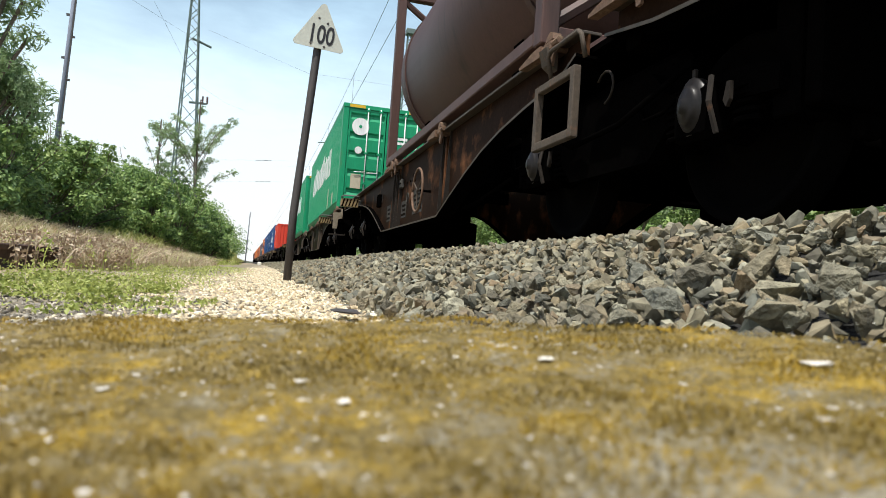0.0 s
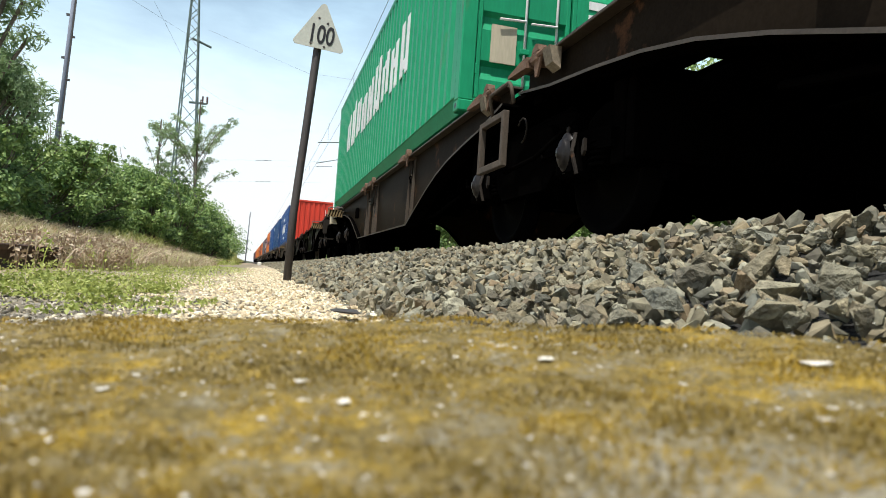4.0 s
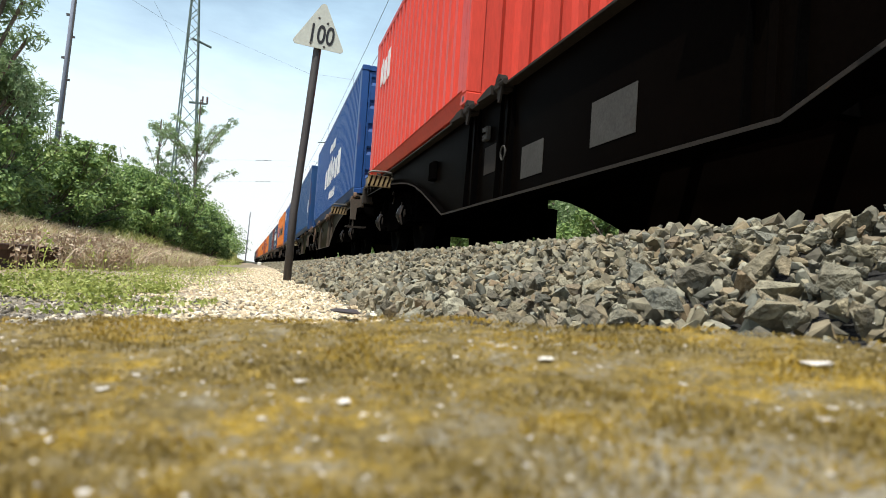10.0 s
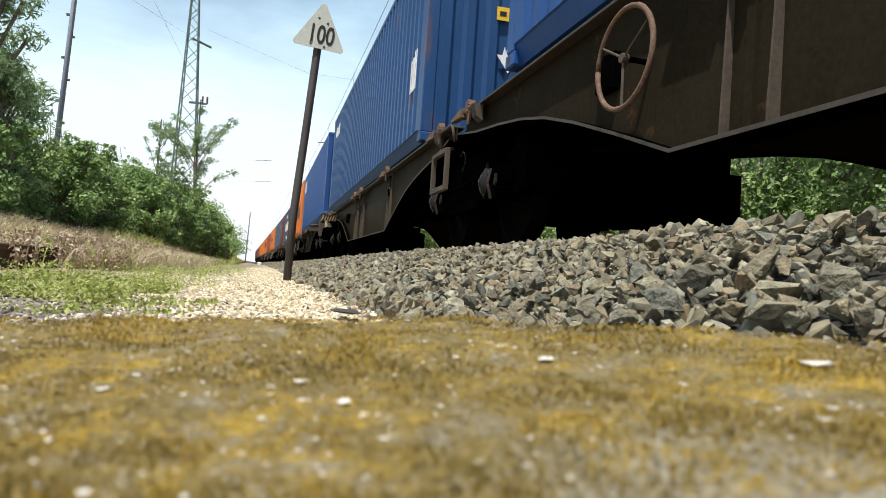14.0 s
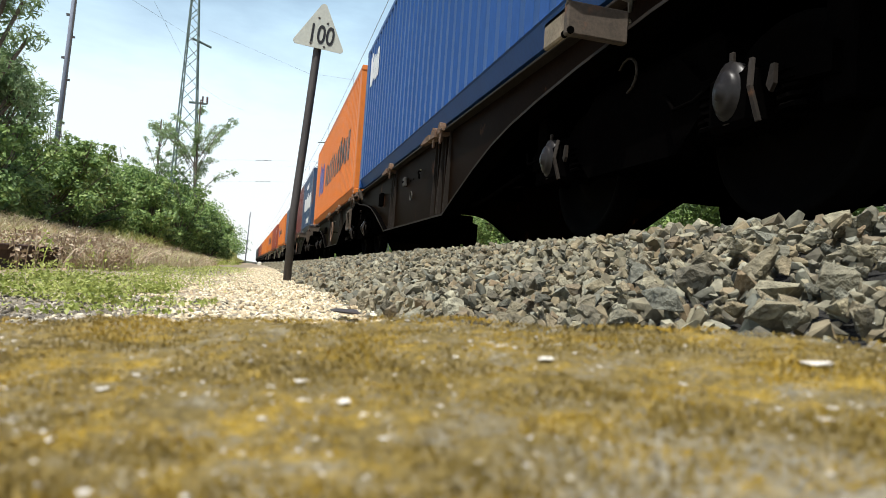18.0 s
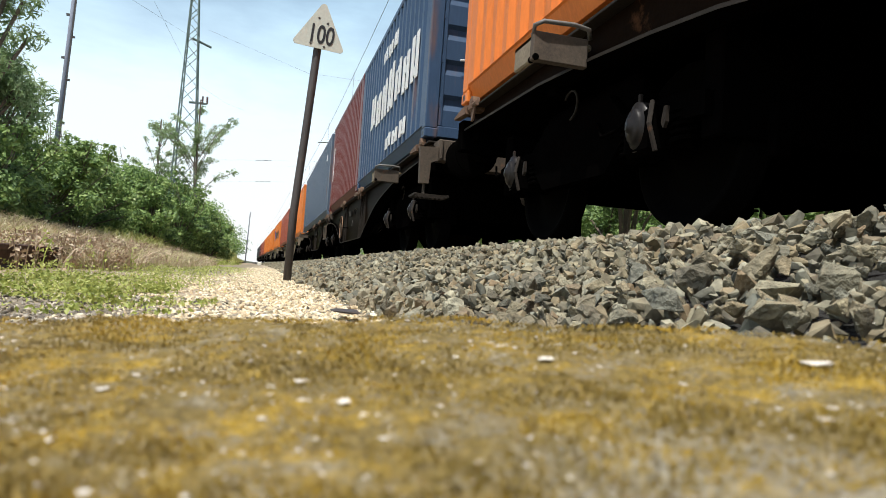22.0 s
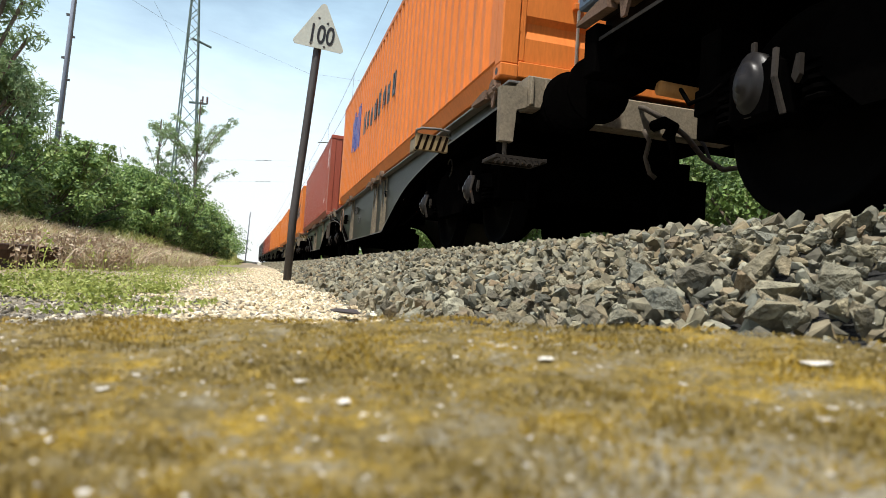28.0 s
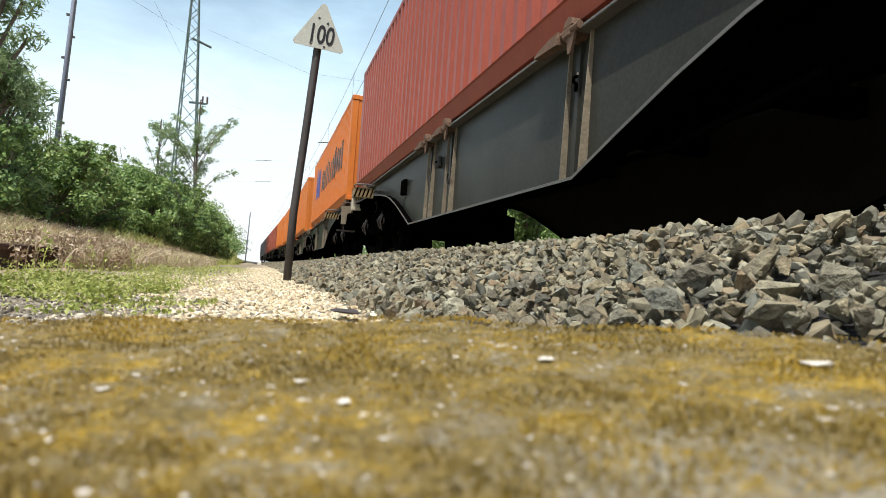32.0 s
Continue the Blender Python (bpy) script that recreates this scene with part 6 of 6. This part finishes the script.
def side_bars(y0, y1, z0, z1, n, gap=0.3, out=-1.222):
    """Unlettered bars in place of writing on the long wall, one for each letter."""
    w = (y1 - y0) / n
    h = z1 - z0
    bars = []
    for i in range(n):
        a = y0 + i * w
        k = w * (1 - gap)
        up, down = (0.0, 0.12, 0.0, -0.18)[i % 4] * h, (0.0, 0.0, 0.14, 0.0)[i % 4] * h
        g = Geo().box(out, out + 0.012, a, a + k * 0.36, z0 + down, z1 - up)
        g.box(out, out + 0.012, a + k * 0.62, a + k, z0 + down * 0.5, z1 - up * 0.5 - 0.1 * h * (i % 3))
        g.box(out, out + 0.012, a + k * 0.36, a + k * 0.62, z0 + h * (0.1, 0.42, 0.7)[i % 3], z0 + h * (0.28, 0.6, 0.86)[i % 3])
        bars.append(g)
    return bars


def end_bars(x0, x1, z0, z1, n, y=0.018):
    h = (z1 - z0) / n
    return [Geo().box(x0, x1 - (0.3 * (x1 - x0) if i % 2 else 0), y, y + 0.01, z0 + i * h, z0 + i * h + h * 0.6) for i in range(n)]


def disc(x, z, r, y=0.012):
    return Geo().lathe([(0.0, 0.0), (r, 0.0), (r, 0.01)], (x, y, z), "y", 28)


def tank_container():
    root = new("tank_container")
    tagged(root, "rusty brown tank container in a steel frame", "tank container", "containers on the train")
    L, R, zc, T = 6.058, 1.19, 1.40, 2.9
    prof = [(0.0, 0.18), (0.35, 0.19), (0.75, 0.26), (1.02, 0.40), (R, 0.62), (R, L - 0.62), (1.02, L - 0.40), (0.75, L - 0.26), (0.35, L - 0.19), (0.0, L - 0.18)]
    part("tank_shell", Geo().lathe(prof, (0, 0, zc), "y", 48), M["tank"], root, "grimy brown cylindrical tank", True)
    for y0, y1 in ((0.0, 0.14), (L - 0.14, L)):
        for s in (-1, 1):
            part("frame_post", Geo().box(1.08 if s > 0 else -1.219, 1.219 if s > 0 else -1.08, y0, y1, 0.0, T, 0.01), M["tank"], root)
            part("brace", Geo().tube([(s * 1.15, (y0 + y1) / 2, 0.15), (s * 0.35, (y0 + y1) / 2, 0.75)], 0.05, 6), M["tank"], root)
            part("brace", Geo().tube([(s * 1.15, (y0 + y1) / 2, T - 0.15), (s * 0.4, (y0 + y1) / 2, T - 0.65)], 0.05, 6), M["tank"], root)
        part("frame_beam", Geo().box(-1.08, 1.08, y0, y1, 0.0, 0.14, 0.01), M["tank"], root)
        part("frame_beam", Geo().box(-1.08, 1.08, y0, y1, T - 0.14, T, 0.01), M["tank"], root)
    for s in (-1, 1):
        part("frame_rail", Geo().box(1.10 if s > 0 else -1.219, 1.219 if s > 0 else -1.10, 0.14, L - 0.14, 0.02, 0.13, 0.01), M["tank"], root)
    for y in (0.85, 5.1):
        part("band", Geo().lathe([(R, y), (R + 0.02, y), (R + 0.02, y + 0.09), (R, y + 0.09)], (0, 0, zc), "y", 48), M["tank"], root)
    for y in (1.2, L - 1.4):
        part("saddle", Geo().box(-0.9, 0.9, y, y + 0.2, 0.05, 0.5, 0.02), M["under"], root)
    part("hazard_label", Geo().box(-1.225, -1.219, 0.02, 0.12, 1.3, 1.5), M["yellow"], root, "small yellow label")
    return root


VESSELS = []   # (thing, place along the train)
SPIN = []      # wheelsets with their place in the bogie
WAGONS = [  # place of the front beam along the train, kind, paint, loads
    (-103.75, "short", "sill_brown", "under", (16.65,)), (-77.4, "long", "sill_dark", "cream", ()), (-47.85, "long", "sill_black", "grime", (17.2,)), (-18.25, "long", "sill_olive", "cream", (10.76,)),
    (11.4, "short", "sill_rust", "under", (16.68,)), (37.85, "short", "sill_umber", "under", (8.27,)), (64.3, "long", "sill_grey", "cream", (10.8,)), (93.9, "long", "sill_grey", "cream", ()),
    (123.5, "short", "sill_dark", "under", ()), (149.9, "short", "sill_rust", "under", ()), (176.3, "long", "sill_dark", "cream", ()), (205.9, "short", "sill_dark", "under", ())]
PANELS = {0: ((17.05, 0.55, 0.46, 0.78, "panel", 4), (18.02, 0.33, 0.46, 0.70, "panel", 3), (19.20, 0.30, 0.48, 0.74, "panel", 3), (20.05, 0.22, 0.86, 0.98, "panel", 1)), 2: ((4.66, 1.2, 0.76, 1.04, "dim", 0), (6.42, 0.45, 0.60, 0.78, "panel", 0), (7.40, 0.33, 0.62, 0.80, "panel", 0), (19.0, 0.5, 0.50, 0.78, "panel", 0), (20.2, 0.4, 0.45, 0.70, "panel", 0), (21.2, 0.3, 0.60, 0.85, "grime", 0)), 6: ((4.32, 0.55, 0.72, 0.80, "sill_grey", 3),)}
WORDS = {"sill_rust": "dark rusty", "sill_brown": "rust-brown", "sill_dark": "dark brown-grey", "sill_black": "near-black", "sill_olive": "olive-grey", "sill_umber": "shade-darkened brown", "sill_grey": "mid-grey"}


def build_train():
    for i, (q, kind, sill, pads, wheels) in enumerate(WAGONS):
        w = wagon(kind, sill, i < 8, SPIN, kind == "long" or i == 0, wheels, pads, PANELS.get(i, ()), {0: 0.5, 2: 0.57, 4: 0.5, 5: 0.15, 6: 0.14}.get(i, 0.35), i == 5, i == 1)
        tagged(w, WORDS[sill] + " articulated container flat wagon on three bogies", "freight wagon", "wagons of the train")
        VESSELS.append((w, q))
    loads = []

    def load(q, ob):
        loads.append(q)
        VESSELS.append((ob, q))
    HC, ST = 2.896, 2.591
    load(-103.75 + 13.3, tank_container())
    for q in (-77.0, -61.75):
        green = [("letter_bar", side_bars(2.8, 10.2, 1.25, 2.1, 9), "white", "white lettering reduced to bars"), ("round_label", disc(-0.72, 2.28, 0.24), "white", "white round emblem"), ("emblem_core", disc(-0.72, 2.28, 0.045, 0.004), "green", ""), ("round_label", disc(-0.74, 1.62, 0.10), "white", "white round label"), ("notice", Geo().box(-0.9, -0.62, 0.012, 0.03, 0.55, 0.95), "cream", "pale notice plate"), ("height_mark", [Geo().box(-1.05, -0.62, -0.005, 0.0, HC - 0.10, HC - 0.02), Geo().box(0.62, 1.05, -0.005, 0.0, HC - 0.10, HC - 0.02)], "yellow", "faded yellow height marking"), ("marking", end_bars(0.1, 0.85, 1.9, 2.15, 2), "white", "white marking bars"), ("marking", end_bars(0.2, 0.8, 1.0, 1.45, 3), "white", "white marking bars")]
        if q < -70:
            green.append(("paint_patch", [Geo().box(-1.2195, -1.214, 1.46, 1.76, 0.2, 0.55), Geo().box(-1.2195, -1.214, 2.82, 3.05, 0.2, 0.8)], "cream", "pale primer patch on the wall"))
        load(q, container("green 40-foot container with white bars and round door emblem", "green", 12.192, HC, True, green))
    load(-25.95, container("bright red 20-foot container with a corrugated end", "red", 6.058, ST, False, [("letter_bar", side_bars(4.6, 5.6, 1.6, 2.1, 3), "white", "white lettering reduced to bars"), ("marking", end_bars(0.72, 0.80, 1.55, 2.1, 4), "white", "white vertical marking")]))
    load(-17.75, container("blue 40-foot container with white bars on its side", "blue", 12.192, HC, True, [("letter_bar", side_bars(3.55, 8.2, 0.95, 1.65, 6), "white", "white lettering reduced to bars"), ("letter_bar", side_bars(5.3, 7.0, 2.0, 2.25, 3), "white", ""), ("letter_bar", side_bars(4.6, 6.4, 0.45, 0.7, 3), "white", ""), ("notice", Geo().box(-0.85, -0.45, 0.008, 0.03, 0.95, 1.5), "sign", "white notice plate")]))
    load(-2.55, container("dull blue 40-foot container with small white marks", "dull_blue", 12.192, HC, False, [("marking", side_bars(0.5, 0.9, 0.8, 1.35, 2), "white", "white mark"), ("marking", side_bars(10.6, 11.6, 2.2, 2.5, 3), "white", "white mark"), ("label", Geo().box(-0.29, -0.12, 0.008, 0.018, 1.72, 1.90), "yellow", "yellow label"), ("emblem", Geo().prism([(-0.26, 1.26), (-0.09, 1.03), (0.06, 1.25), (0.02, 1.27), (0.0, 1.38), (-0.03, 1.27), (-0.05, 1.43), (-0.08, 1.28), (-0.10, 1.45), (-0.13, 1.28), (-0.15, 1.38), (-0.18, 1.26)], "y", 0.008, 0.016), "white", "white diamond mark with ragged top"), ("label", Geo().box(-0.25, -0.16, 0.003, 0.009, 1.78, 1.84), "ink", "dark bar on the label")]))
    load(11.35, container("blue 40-foot container with white marks near its end", "blue", 12.192, HC, True, [("marking", side_bars(10.7, 11.7, 2.0, 2.55, 4), "white", "white marks"), ("marking", end_bars(-0.97, -0.55, 0.43, 0.53, 1) + end_bars(-1.0, -0.6, 0.20, 0.32, 1), "white", "white marking bar")]))
    hap = [("letter_bar", side_bars(1.5, 8.1, 1.0, 1.75, 11, 0.45), "ink", "dark lettering reduced to bars"), ("emblem", side_bars(8.7, 10.4, 0.95, 2.0, 4, 0.15), "violet", "violet-blue emblem")]
    load(24.35, container("orange 40-foot container with dark bars and a violet emblem", "orange", 12.192, HC, False, hap, 1.2))
    load(38.1, container("navy blue 20-foot container with white bars", "navy", 6.058, ST, True, [("letter_bar", side_bars(0.7, 4.8, 0.95, 1.6, 7), "white", "white lettering reduced to bars"), ("letter_bar", side_bars(1.3, 3.0, 0.3, 0.55, 3), "white", ""), ("letter_bar", side_bars(2.3, 3.7, 1.95, 2.2, 3), "white", "")]))
    load(44.25, container("dark maroon 20-foot container with small white marks", "maroon", 6.058, ST, True, [("marking", side_bars(5.5, 5.7, 0.9, 1.9, 1), "white", "white vertical mark")]))
    load(50.95, container("weathered grey-blue 40-foot container", "greyblue", 12.192, ST, False, [("marking", side_bars(1.2, 1.5, 1.9, 2.1, 1), "white", "white mark")]))
    load(64.55, container("orange 40-foot container with dark bars and a violet emblem", "orange", 12.192, ST, True, [("letter_bar", side_bars(4.9, 8.5, 1.12, 1.5, 8, 0.5), "ink", "dark lettering reduced to bars"), ("emblem", side_bars(8.9, 10.2, 1.0, 1.95, 3, 0.15), "violet", "violet-blue emblem")]))
    load(80.2, container("brick-red 40-foot container with a corrugated end", "brick", 12.192, ST, False, [("marking", side_bars(0.5, 0.65, 1.6, 2.2, 1), "white", "white vertical mark"), ("marking", side_bars(1.2, 1.3, 0.5, 0.65, 1), "white", "")], 0.35))
    far = [(94.2, "orange"), (109.7, "orange"), (123.8, "orange"), (136.6, "orange"), (150.2, "brick"), (163.0, "brick"), (176.7, "maroon"), (192.1, "charcoal"), (206.2, "charcoal"), (219.0, "charcoal")]
    for q, key in far:
        load(q, container({"orange": "orange", "brick": "brick-red", "maroon": "dark maroon", "charcoal": "charcoal grey"}[key] + " 40-foot container far along the train", key, 12.192, ST, False, hap if q == 94.2 else ()))
    return set(loads)


def motions():
    """The whole train rolls past; its wheels turn."""
    times = [1.0 * i for i in range(32)] + [32.0]
    way = {t: travel(t) for t in times}
    boxes = set(LOADS)
    for ob, q in VESSELS:
        lift = 1.355 if q in boxes else 0.0
        rows = []
        for t in times:
            m = on_track(q - way[t])
            rows.append((t, Matrix.Translation((0, 0, lift)) @ m))
        walk(ob, rows)
    fine = [0.1 * i for i in range(321)]
    turn = [(t, math.degrees(travel(t) / 0.46)) for t in fine]
    for ax, e in SPIN[:TURNING]:
        walk(ax, [(t, pose(0, e, 0.46, a, 0, 0)) for t, a in turn])


TURNING = 48
build_ground()
build_slab()
build_tracks()
build_grass()
build_pebbles()
build_plants()
speed_sign()
lattice_mast(-4.42, 36.0, 0.9, 15.0, 1.38, 0.22, (0, 1, 0, 1), (0.727, 0.5), -1.1)
lattice_mast(7.75, 39.5, 0.3, 15.0, 1.15, 0.28, (1, 1, 1, 0))
wood_pole(-7.73, 26.0, 0.8, 12.0)
wood_pole(-3.6, 120.0, 0.3, 9.0)
overhead_line()
LOADS = build_train()
build_stones(build_bed())
motions()
